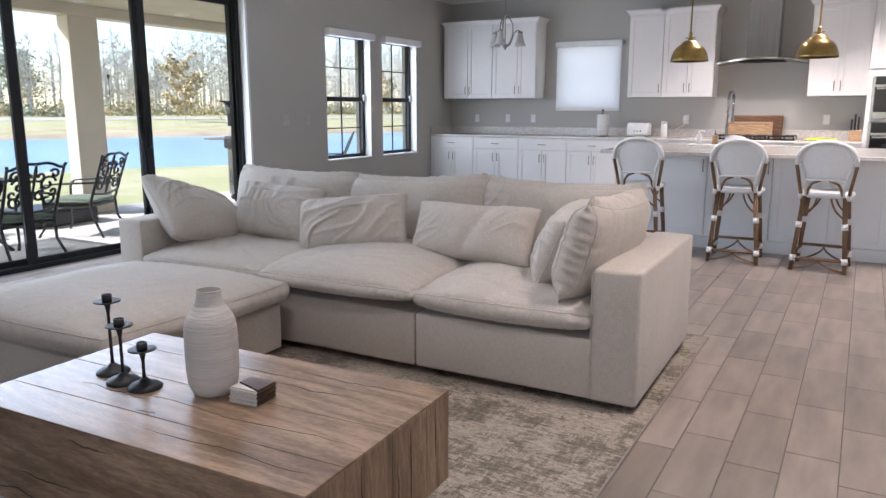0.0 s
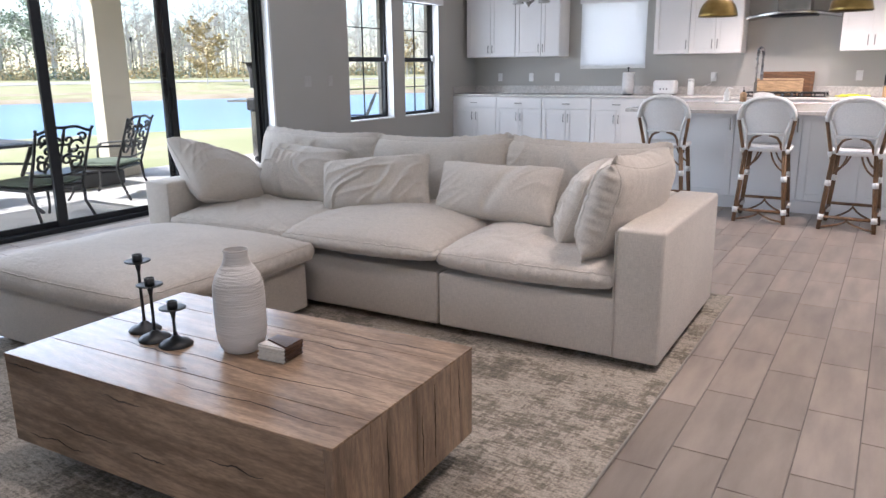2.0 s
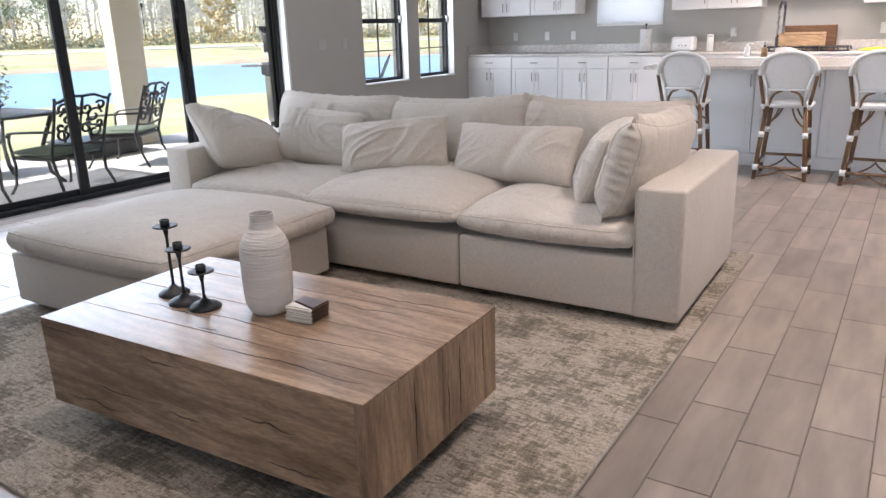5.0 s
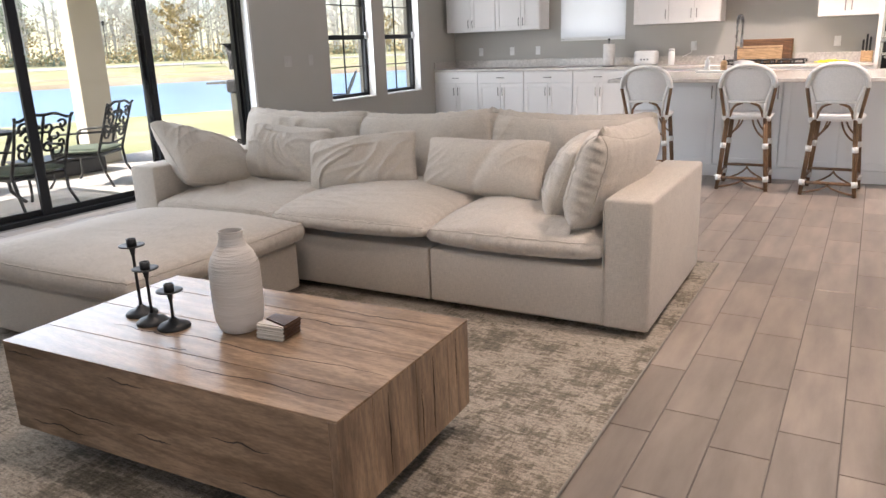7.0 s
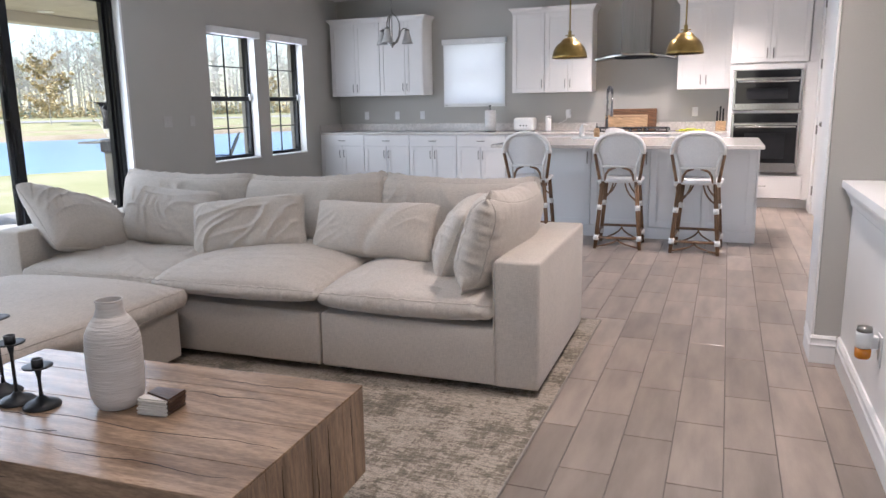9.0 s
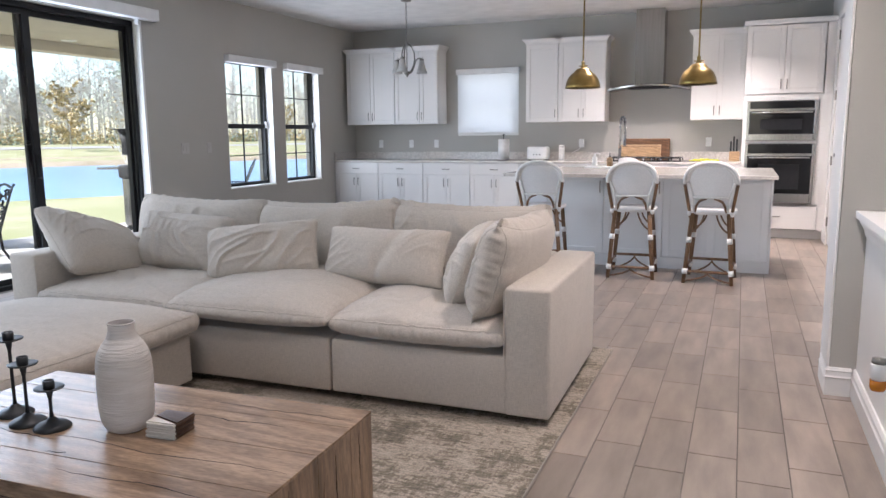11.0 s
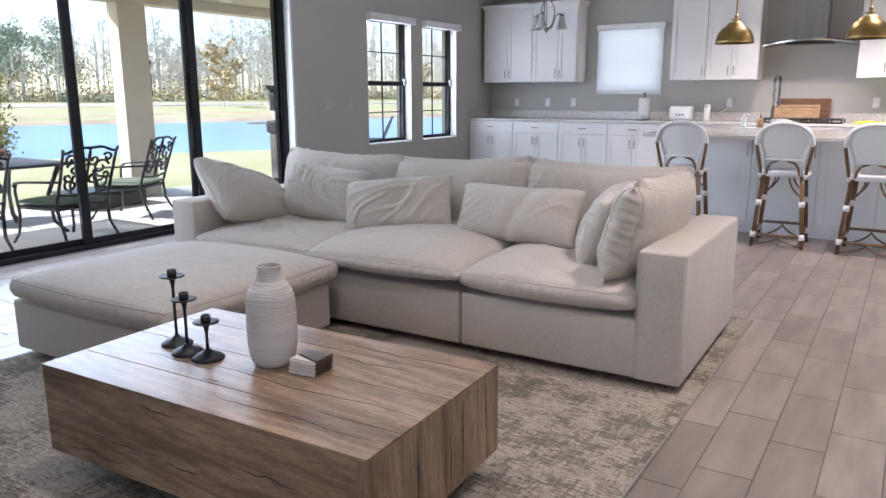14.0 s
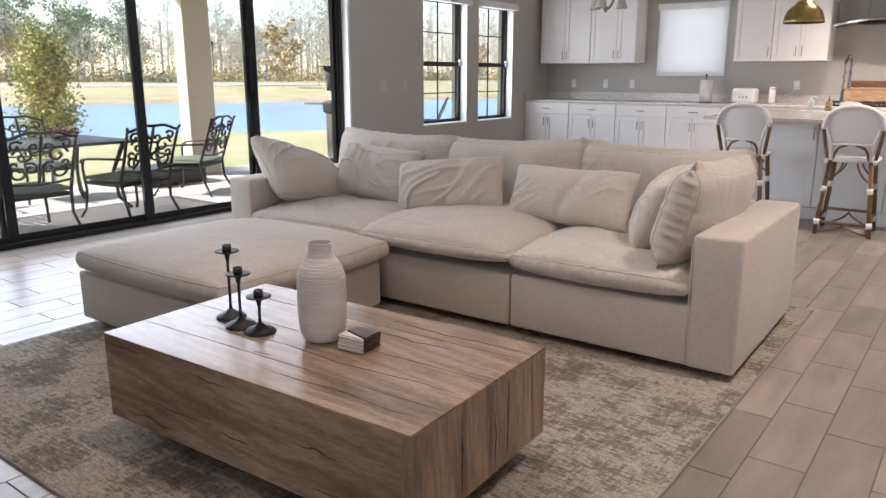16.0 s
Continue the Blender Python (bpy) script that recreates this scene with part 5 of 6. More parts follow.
# fixtures put in to go with the fill spots, mostly assumed
for sx, sy in ((-1.3, 7.85), (-0.2, 7.75), (0.05, 5.2), (0.05, 2.3), (-1.6, 1.0), (0.0, -0.6)):
    d = thing("recessed_light", pose(sx, sy, CEIL), "round white recessed ceiling light, lit, at an assumed place", "ceiling light", "recessed lights")
    part("trim_ring", lathe([(0.055, -0.006), (0.085, -0.008), (0.088, -0.001), (0.055, -0.001)], 28), PLASTIC_WHITE, d, smooth=True)
    part("lens", lathe([(0.0, -0.003), (0.054, -0.004)], 28), CAN_GLOW, d)

# ---------------------------------------------------------------- things on the counters
pt = thing("paper_towel_holder", pose(-2.96, 8.86, CT), "paper towel roll on a black upright holder", "paper towel holder")
part("base", lathe([(0.0, 0.0005), (0.075, 0.0005), (0.075, 0.01), (0.0, 0.012)], 28), IRON, pt)
part("rod", lathe([(0.006, 0.01), (0.006, 0.33), (0.014, 0.335), (0.014, 0.35), (0.0, 0.352)], 14), IRON, pt, smooth=True)
part("paper_roll", lathe([(0.02, 0.013), (0.07, 0.013), (0.071, 0.15), (0.07, 0.285), (0.02, 0.285)], 32), PAPER, pt, smooth=True)
part("loose_sheet", box(0.06, -0.035, 0.02, 0.064, 0.06, 0.285, 0.001), PAPER, pt)

to = thing("toaster", pose(-2.47, 8.85, CT), "white rounded two-slot toaster on the counter", "toaster")
part("body", box(-0.14, -0.09, 0.012, 0.14, 0.09, 0.185, 0.035, 4), PLASTIC_WHITE, to, smooth=True)
part("slot", box(-0.11, -0.045, 0.18, 0.11, -0.015, 0.187, 0.002), IRON, to)
part("slot", box(-0.11, 0.015, 0.18, 0.11, 0.045, 0.187, 0.002), IRON, to)
for k in range(3):
    part("button", lathe([(0.0, 0.0), (0.011, 0.0), (0.01, 0.008), (0, 0.009)], 12), CHROME, to, at=pose(-0.04 + 0.04 * k, -0.089, 0.08, 90, 0, 0))
for fx in (-0.1, 0.1):
    part("foot", box(fx - 0.02, -0.05, 0.0005, fx + 0.02, 0.05, 0.014, 0.003), IRON, to)

cn = thing("canister", pose(-2.18, 8.95, CT), "slim white canister with grey lid", "canister")
part("body", lathe([(0, 0.0005), (0.036, 0.0005), (0.038, 0.01), (0.038, 0.17), (0, 0.17)], 24), PLASTIC_WHITE, cn, smooth=True)
part("lid", lathe([(0, 0.171), (0.038, 0.171), (0.037, 0.2), (0, 0.205)], 24), PAPER, cn, smooth=True)


def board(x, w, h, t, lean, mat, z, label, y):
    b = thing("cutting_board", pose(x, y, z, -lean, 0, 0), label, "cutting board", "leaning boards")
    part("slab", box(-w / 2, 0, 0, w / 2, t, h, 0.012, 3), mat, b)
    part("juice_groove", tube([(-w / 2 + 0.03, 0.001, 0.03), (w / 2 - 0.03, 0.001, 0.03), (w / 2 - 0.03, 0.001, h - 0.03), (-w / 2 + 0.03, 0.001, h - 0.03)], 0.003, 5, closed=True), WALNUT, b)


board(-1.11, 0.59, 0.285, 0.022, 9, ACACIA, CT + 0.001, "large acacia cutting board leaning on the backsplash", KY - 0.11)
board(-1.19, 0.54, 0.19, 0.02, 10, MAPLE, CT + 0.017, "smaller maple cutting board leaning before another", KY - 0.16)

kb = thing("knife_block", pose(-0.04, 8.98, CT), "pale knife block with black-handled knives", "knife block")
part("block", box(-0.06, -0.05, 0.0005, 0.06, 0.08, 0.12, 0.008), MAPLE, kb)
for k in range(6):
    part("knife_handle", box(-0.045 + 0.034 * (k % 3) - 0.01, -0.03 + 0.06 * (k // 3), 0.11, -0.045 + 0.034 * (k % 3) + 0.011, -0.008 + 0.06 * (k // 3), 0.24 + 0.03 * ((k * 2) % 3), 0.006), IRON, kb)

yc = thing("dish_cloth", pose(-0.38, 8.86, CT), "crumpled bright yellow cloth", "cloth")
bm = bmesh.new()
n = 16
g = [[bm.verts.new((-0.17 + 0.34 * i / n, -0.1 + 0.2 * j / n, 0.006 + 0.028 * abs(noise.noise(Vector((i * 0.35, j * 0.35, 2)))) + 0.018 * math.sin(math.pi * i / n) * math.sin(math.pi * j / n))) for j in range(n + 1)] for i in range(n + 1)]
for i in range(n):
    for j in range(n):
        bm.faces.new((g[i][j], g[i + 1][j], g[i + 1][j + 1], g[i][j + 1]))
bmesh.ops.solidify(bm, geom=bm.faces[:], thickness=0.004)
part("fabric", bm, YELLOW_CLOTH, yc, smooth=True)

# island sink corner
fc = thing("kitchen_faucet", pose(-1.11, 6.93, CT), "tall chrome spring-neck kitchen faucet", "faucet")
part("base", lathe([(0, 0.0005), (0.03, 0.0005), (0.028, 0.015), (0.016, 0.025), (0.015, 0.2), (0.0, 0.2)], 20), CHROME, fc, smooth=True)
path = [(0, 0, 0.2), (0, 0, 0.44)] + [(0.012 - 0.012 * math.cos(a), 0.075 - 0.075 * math.cos(a), 0.44 + 0.075 * math.sin(a)) for a in (math.pi * i / 10 for i in range(1, 11))] + [(0.024, 0.15, 0.36)]
part("hose", tube(path, 0.008, 8), CHROME, fc, smooth=True)
coil = []
for i in range(300):
    t = i / 299 * (len(path) - 1)
    k = min(int(t), len(path) - 2)
    p = Vector(path[k]).lerp(Vector(path[k + 1]), t - k)
    d = (Vector(path[k + 1]) - Vector(path[k])).normalized()
    sx = Vector((1, 0, 0))
    u = d.cross(sx)
    a = i * 0.72
    coil.append(p + (sx * math.cos(a) + u * math.sin(a)) * 0.014)
part("spring", tube(coil, 0.0026, 5), CHROME, fc)
part("spray_head", lathe([(0.0, 0.14), (0.016, 0.14), (0.015, 0.2), (0.011, 0.28), (0.0, 0.28)], 16), CHROME, fc, smooth=True, at=pose(0.024, 0.15, 0.08))
part("lever", tube([(0.015, 0, 0.09), (0.075, 0, 0.12)], 0.006, 8), CHROME, fc)

tr = thing("sink_tray", pose(-1.28, 6.86, CT), "shallow white tray beside the sink", "tray")
part("tray", box(-0.16, -0.08, 0.0005, 0.16, 0.08, 0.02, 0.006), PLASTIC_WHITE, tr)
sd = thing("soap_dispenser", pose(-1.35, 6.86, CT + 0.02), "white soap dispenser with curved spout", "soap dispenser")
part("body", lathe([(0, 0.0005), (0.026, 0.0005), (0.026, 0.09), (0.012, 0.1), (0.01, 0.125), (0, 0.126)], 20), PLASTIC_WHITE, sd, smooth=True)
part("spout", tube([(0, 0, 0.122), (0.02, 0, 0.13), (0.055, 0, 0.122)], 0.006, 7), PLASTIC_WHITE, sd)
sb = thing("soap_bottle", pose(-1.2, 6.87, CT + 0.02), "amber-tinted clear soap bottle with pump", "bottle")
part("bottle", lathe([(0, 0.0005), (0.03, 0.0005), (0.031, 0.07), (0.024, 0.085), (0.01, 0.092), (0, 0.092)], 20), MAPLE, sb, smooth=True)
part("pump", lathe([(0.011, 0.092), (0.011, 0.105), (0.004, 0.108), (0.004, 0.128), (0.012, 0.13), (0, 0.138)], 12), IRON, sb)
tw = thing("dish_towel", pose(-1.0, 6.75, CT), "white towel standing folded on the island", "towel")
bm = bmesh.new()
g = []
for i in range(13):
    t = i / 12
    g.append([bm.verts.new((-0.09 + 0.18 * t, y, z * (0.75 + 0.25 * math.sin(2.2 * t + 0.6)))) for y, z in ((-0.045, 0.001), (-0.04, 0.06), (-0.012, 0.115), (0.012, 0.112), (0.04, 0.05), (0.045, 0.001))])
for A, B in zip(g, g[1:]):
    for k in range(5):
        bm.faces.new((A[k], B[k], B[k + 1], A[k + 1]))
bmesh.ops.solidify(bm, geom=bm.faces[:], thickness=0.005)
part("fabric", bm, PAPER, tw, smooth=True)


def wall_plate(name, m, label, category, group, rockers=1, mat=PLASTIC_WHITE):
    w = thing(name, m, label, category, group)
    W = 0.035 + 0.023 * (rockers - 1)
    part("plate", box(-W, -0.006, -0.057, W, -0.0005, 0.057, 0.003), mat, w)
    for k in range(rockers):
        c = (k - (rockers - 1) / 2) * 0.046
        if category == "switch":
            part("rocker", box(c - 0.016, -0.0105, -0.033, c + 0.016, -0.0062, 0.033, 0.002), mat, w)
        else:
            for z in (-0.02, 0.02):
                part("socket", box(c - 0.014, -0.009, z - 0.014, c + 0.014, -0.0062, z + 0.014, 0.004), PLASTIC_WHITE, w)
    return w


for x in (-4.5, -4.1, -5.0):
    wall_plate("wall_outlet", pose(x, KY, 1.108), "white double wall outlet", "outlet", "kitchen outlets")
op = wall_plate("wall_outlet", pose(-1.97, KY, 1.108), "white double wall outlet with plugged-in adapter", "outlet", "kitchen outlets")
part("plug_adapter", box(-0.03, -0.05, -0.015, 0.03, -0.0095, 0.045, 0.006), PLASTIC_WHITE, op)
part("cord", tube([(0, -0.04, -0.015), (-0.02, -0.05, -0.08), (-0.08, -0.06, -0.11), (-0.12, -0.07, -0.13)], 0.004, 6), PLASTIC_WHITE, op)
wall_plate("wall_outlet", pose(-0.355, KY, 1.116), "white double wall outlet", "outlet", "kitchen outlets")
# these two plates have their backlit shade in the colour
wall_plate("light_switch", pose(WX, 5.5, 1.12, 0, 0, 90), "double rocker light switch, greyed to look backlit", "switch", "living room switches", 2, PLATE_BACKLIT)
wall_plate("light_switch", pose(WX, 5.88, 1.12, 0, 0, 90), "single rocker light switch, greyed to look backlit", "switch", "living room switches", 1, PLATE_BACKLIT)

fo = wall_plate("wall_outlet", pose(HW, 2.16, 0.36, 0, 0, -90), "white wall outlet low on the half wall", "outlet", "")
af = thing("plug_in_air_freshener", pose(HW - 0.0095, 2.16, 0.335, 0, 0, -90), "white plug-in air freshener with amber oil", "air freshener")
part("body", lathe([(0.0, 0.03), (0.024, 0.03), (0.029, 0.05), (0.029, 0.085), (0.026, 0.09), (0, 0.09)], 20), PLASTIC_WHITE, af, smooth=True, at=pose(0, -0.045, 0))
part("cap", lathe([(0.0, 0.0905), (0.027, 0.0905), (0.024, 0.108), (0.0, 0.11)], 20), NICKEL, af, smooth=True, at=pose(0, -0.045, 0))
part("oil_bottle", lathe([(0.0, -0.01), (0.022, -0.01), (0.027, 0.0), (0.027, 0.028), (0.0, 0.029)], 20), AMBER, af, "amber oil bottle", True, pose(0, -0.045, 0))
part("plug", box(-0.016, -0.03, 0.03, 0.016, -0.0005, 0.075, 0.003), PLASTIC_WHITE, af)

# ---------------------------------------------------------------- outdoors
CONCRETE = material("pale_concrete", (0.6, 0.575, 0.55), 0.8, color2=(0.52, 0.5, 0.48), scale=3, detail=7, bump=0.15, bump_scale=60)
STUCCO = material("cream_stucco", (0.66, 0.6, 0.5), 0.9, color2=(0.62, 0.56, 0.46), scale=3, bump=0.4, bump_scale=120)
PATIO_CEIL = material("beige_soffit", (0.55, 0.5, 0.4), 0.9, scale=4, bump=0.1)
GRASS = material("dormant_lawn", (0.3, 0.31, 0.13), 0.95, color2=(0.43, 0.39, 0.23), scale=0.35, detail=10, bump=0.5, bump_scale=12)
SAND = material("sandy_bank", (0.45, 0.36, 0.25), 0.95, color2=(0.33, 0.26, 0.16), scale=0.3, detail=8, bump=0.2)
ASPHALT = material("sun_bleached_road", (0.42, 0.4, 0.38), 0.9, scale=0.5)
# blue of the reflected sky is put into the water's base colour
WATER = material("sky_tinted_pond_water", (0.24, 0.38, 0.54), 0.3, color2=(0.19, 0.32, 0.48), scale=0.05, detail=3, bump=0.5, bump_scale=2.5, spec=0.25)
# bark, green and dry leaf colours are lightened to carry distant haze
BARK = material("haze_paled_bark", (0.66, 0.63, 0.58), 0.95, color2=(0.5, 0.47, 0.43), scale=1.5, detail=6)
LEAF = material("hazy_green_foliage", (0.34, 0.39, 0.28), 0.8, color2=(0.23, 0.29, 0.19), scale=0.5, vary=0.5, island=True)
LEAF_DRY = material("hazy_dry_foliage", (0.52, 0.4, 0.2), 0.85, color2=(0.4, 0.32, 0.17), scale=0.4, vary=0.5, island=True)
LEAF_BUSH = material("shrub_foliage", (0.4, 0.36, 0.1), 0.7, color2=(0.2, 0.26, 0.07), scale=2, vary=0.5, island=True)
CAST = material("dark_bronze_cast_metal", (0.022, 0.024, 0.026), 0.45, color2=(0.035, 0.035, 0.035), scale=20)
SEAT_GREEN = material("sage_green_cushion", (0.16, 0.2, 0.155), 0.95, color2=(0.13, 0.165, 0.125), scale=30, bump=0.2)
BLUE_PAINT = material("navy_plastic", (0.03, 0.05, 0.1), 0.5, scale=5)
GRILL_COVER = material("black_grill_enamel", (0.03, 0.03, 0.033), 0.4, scale=8)

PZ = -0.06
patio = tagged(part("patio", box(-8.75, -2.5, -0.3, WX - 0.235, 9.6, PZ, 0.01), CONCRETE), "pale concrete patio slab outside the glass door", "patio", kind="structure")
porch = tagged(part("porch_ceiling", box(-8.75, -2.5, 2.48, WX - 0.241, 8.3, 2.56), PATIO_CEIL), "beige covered porch ceiling", "ceiling", kind="structure")
for ly in (1.6, 4.95, 6.45):
    porch_light = thing("porch_downlight", pose(-8.05, ly, 2.48), "round white porch ceiling light, unlit", "ceiling light", "porch ceiling lights")
    part("trim_ring", lathe([(0.06, -0.012), (0.08, -0.012), (0.1, -0.006), (0.1, -0.001)], 24), PLASTIC_WHITE, porch_light)
    part("lens", lathe([(0.0, -0.008), (0.059, -0.009)], 24), SHADE_GLASS, porch_light)
beam = tagged(part("porch_beam", box(-8.52, -2.5, 2.345, -8.285, 8.3, 2.479, 0.01), STUCCO), "cream stucco porch beam", "beam", kind="structure")


def column(y):
    c = thing("porch_column", pose(-8.4, y, PZ), "cream stucco square porch column with plain base", "column", "porch columns", "structure")
    part("shaft", box(-0.108, -0.2, 0, 0.108, 0.2, 2.345 - PZ - 0.001, 0.012), STUCCO, c)
    part("base_moulding", box(-0.128, -0.22, 0, 0.128, 0.22, 0.14, 0.012), STUCCO, c)


for cy in (8.05, 5.16, 0.2, -2.2):
    column(cy)

# ground: one sheet to the horizon, dropping to the pond and rising to the far bank
def bank(x):
    """Height of the land by distance west of the house."""
    d = -x
    if d < 9:
        return -0.22
    if d < 27:
        return -0.22 - 0.55 * (d - 9) / 18
    if d < 31:
        return -0.77 - 0.75 * (d - 27) / 4
    if d < 66:
        return -1.52
    if d < 70:
        return -1.52 + 0.9 * (d - 66) / 4
    if d < 120:
        return -0.62 + 0.9 * (d - 70) / 50
    return 0.28


ROT = Matrix.Rotation(radians(-28), 4, "Z")
xs = [260, 30, 8, 0, -6, -8.5, -9, -12, -16, -20, -24, -27, -29, -31, -40, -60, -66, -68, -70, -80, -90, -100, -110, -120, -150, -260, -900, -2500]
ys = [-2500, -600, -250, -150, -100] + list(range(-80, 161, 8)) + [200, 280, 400, 700, 2500]


def strip(name, xa, mat, lift, label, category):
    bm = bmesh.new()
    g = [[bm.verts.new((x, y, bank(x) + lift + (0.12 * noise.noise(Vector((x * 0.08, y * 0.08, 1))) if x < -9.5 else 0))) for y in ys] for x in xa]
    for A, B in zip(g, g[1:]):
        for k in range(len(ys) - 1):
            bm.faces.new((A[k], A[k + 1], B[k + 1], B[k]))
    bmesh.ops.recalc_face_normals(bm, faces=bm.faces)
    for f in bm.faces:
        if f.normal.z < 0:
            f.normal_flip()
    return tagged(part(name, bm, mat, smooth=True), label, category, kind="structure")


strip("ground", xs, GRASS, 0.0, "patchy dormant lawn falling to a pond", "lawn")
strip("far_bank", [-65.5, -67, -69, -72, -75], SAND, 0.03, "sandy far bank of the pond", "bank")
strip("road", [-98, -102, -106], ASPHALT, 0.05, "sun-bleached road beyond the pond", "road")
water = tagged(part("water", box(-67.5, -400, -1.6, -28, 500, -1.12), WATER), "calm pond with faint ripples, reflected sky blue in its colour", "pond", kind="structure")
for ob_name in ("ground", "far_bank", "road", "water"):
    bpy.data.objects[ob_name].matrix_basis = pose(-8, 0, 0, 0, 0, 0) @ ROT @ pose(8, 0, 0)


def land(x, y):
    """Height of the turned land at a world place."""
    p = ROT.inverted() @ Vector((x + 8, y, 0))
    return bank(p.x - 8), p.x - 8


# far woods
rng = random.Random(7)
trunks, greens, dries = ([], []), ([], []), ([], [])


def quadtube(store, a, b, ra, rb):
    vs, fs = store
    d = (b - a).normalized()
    u = d.orthogonal().normalized()
    v = d.cross(u)
    k = len(vs)
    for p, r in ((a, ra), (b, rb)):
        vs += [tuple(p + (u * math.cos(t) + v * math.sin(t)) * r) for t in (0, 2.094, 4.189)]
    for i in range(3):
        fs.append((k + i, k + (i + 1) % 3, k + 3 + (i + 1) % 3, k + 3 + i))


def leaf(store, p, size):
    vs, fs = store
    k = len(vs)
    a = Vector((rng.gauss(0, 1), rng.gauss(0, 1), rng.gauss(0, 1))).normalized()
    b = a.orthogonal().normalized()
    vs += [tuple(p + a * size), tuple(p + b * size * 0.7), tuple(p - a * size * 0.6), tuple(p - b * size * 0.6)]
    fs.append((k, k + 1, k + 2, k + 3))


def far_tree(x, y, z, h, kind):
    base = Vector((x, y, z - 0.3))
    lean = Vector((rng.gauss(0, 0.03), rng.gauss(0, 0.03), 1)) * h
    tip = base + lean
    quadtube(trunks, base, base + lean * 0.6, 0.17, 0.1)
    quadtube(trunks, base + lean * 0.6, tip, 0.1, 0.03)
    nb = 20 if kind == "bare" else 9
    for i in range(nb):
        t = rng.uniform(0.25 if kind == "bare" else 0.4, 0.97)
        p = base + lean * t
        a = rng.uniform(0, 6.28)
        l = h * (1.05 - t) * rng.uniform(0.16, 0.3) + 0.4
        q = p + Vector((math.cos(a) * l, math.sin(a) * l, l * rng.uniform(0.2, 0.9)))
        quadtube(trunks, p, q, 0.07, 0.02)
        if kind == "bare":
            for _ in range(3):
                m = p.lerp(q, rng.uniform(0.4, 0.9))
                quadtube(trunks, m, m + Vector((rng.gauss(0, 0.7), rng.gauss(0, 0.7), rng.uniform(0.2, 1.4))), 0.035, 0.012)
            if rng.random() < 0.12:
                for _ in range(6):
                    leaf(dries, q + Vector((rng.gauss(0, 0.5), rng.gauss(0, 0.5), rng.gauss(0, 0.4))), rng.uniform(0.1, 0.22))
        else:
            store = greens if kind == "pine" else dries
            for _ in range(95 if kind == "pine" else 60):
                c = p.lerp(q, rng.uniform(0.35, 1.1))
                leaf(store, c + Vector((rng.gauss(0, 0.75), rng.gauss(0, 0.75), rng.gauss(0, 0.5))), rng.uniform(0.13, 0.3))


def place_in_land(px, py):
    p = ROT @ Vector((px + 8, py, 0))
    return p.x - 8, p.y


for i in range(640):
    py = rng.uniform(-60, 190)
    px = -122 - rng.random() ** 1.4 * 60
    x, y = place_in_land(px, py)
    f = 0.5 + 0.5 * noise.noise(Vector((py * 0.03, px * 0.03, 4)))
    kind = "bare" if rng.random() < (0.96 if py > 12 else 0.45) else ("dry" if rng.random() < 0.22 else "pine")
    far_tree(x, y, 0.28, (rng.uniform(11, 18) if py > 40 else rng.uniform(9, 14.5)) * (0.8 if kind == "dry" else 1), kind)
for i in range(2600):
    py, px = rng.uniform(-60, 190), -118 - rng.random() * 22
    x, y = place_in_land(px, py)
    hgt = rng.uniform(0.8, 3.6) * (1.25 if px < -126 else 0.6)
    store = dries if rng.random() < 0.72 else greens
    for _ in range(18):
        leaf(store, Vector((x + rng.gauss(0, 0.8), y + rng.gauss(0, 0.8), 0.3 + abs(rng.gauss(0, 0.5)) * hgt)), rng.uniform(0.12, 0.3))


def from_store(store, name, mat, label):
    me = bpy.data.meshes.new(name)
    me.from_pydata(store[0], [], store[1])
    me.materials.append(mat)
    return tagged(new(name, me), label, "woodland", kind="stuff")


from_store(trunks, "far_tree_trunks", BARK, "bare trunks and twigs of winter woodland, paled for haze")
from_store(greens, "far_green_foliage", LEAF, "green pine and brush foliage of far woods, paled for haze")
from_store(dries, "far_dry_foliage", LEAF_DRY, "golden and brown autumn foliage of far woods, paled for haze")


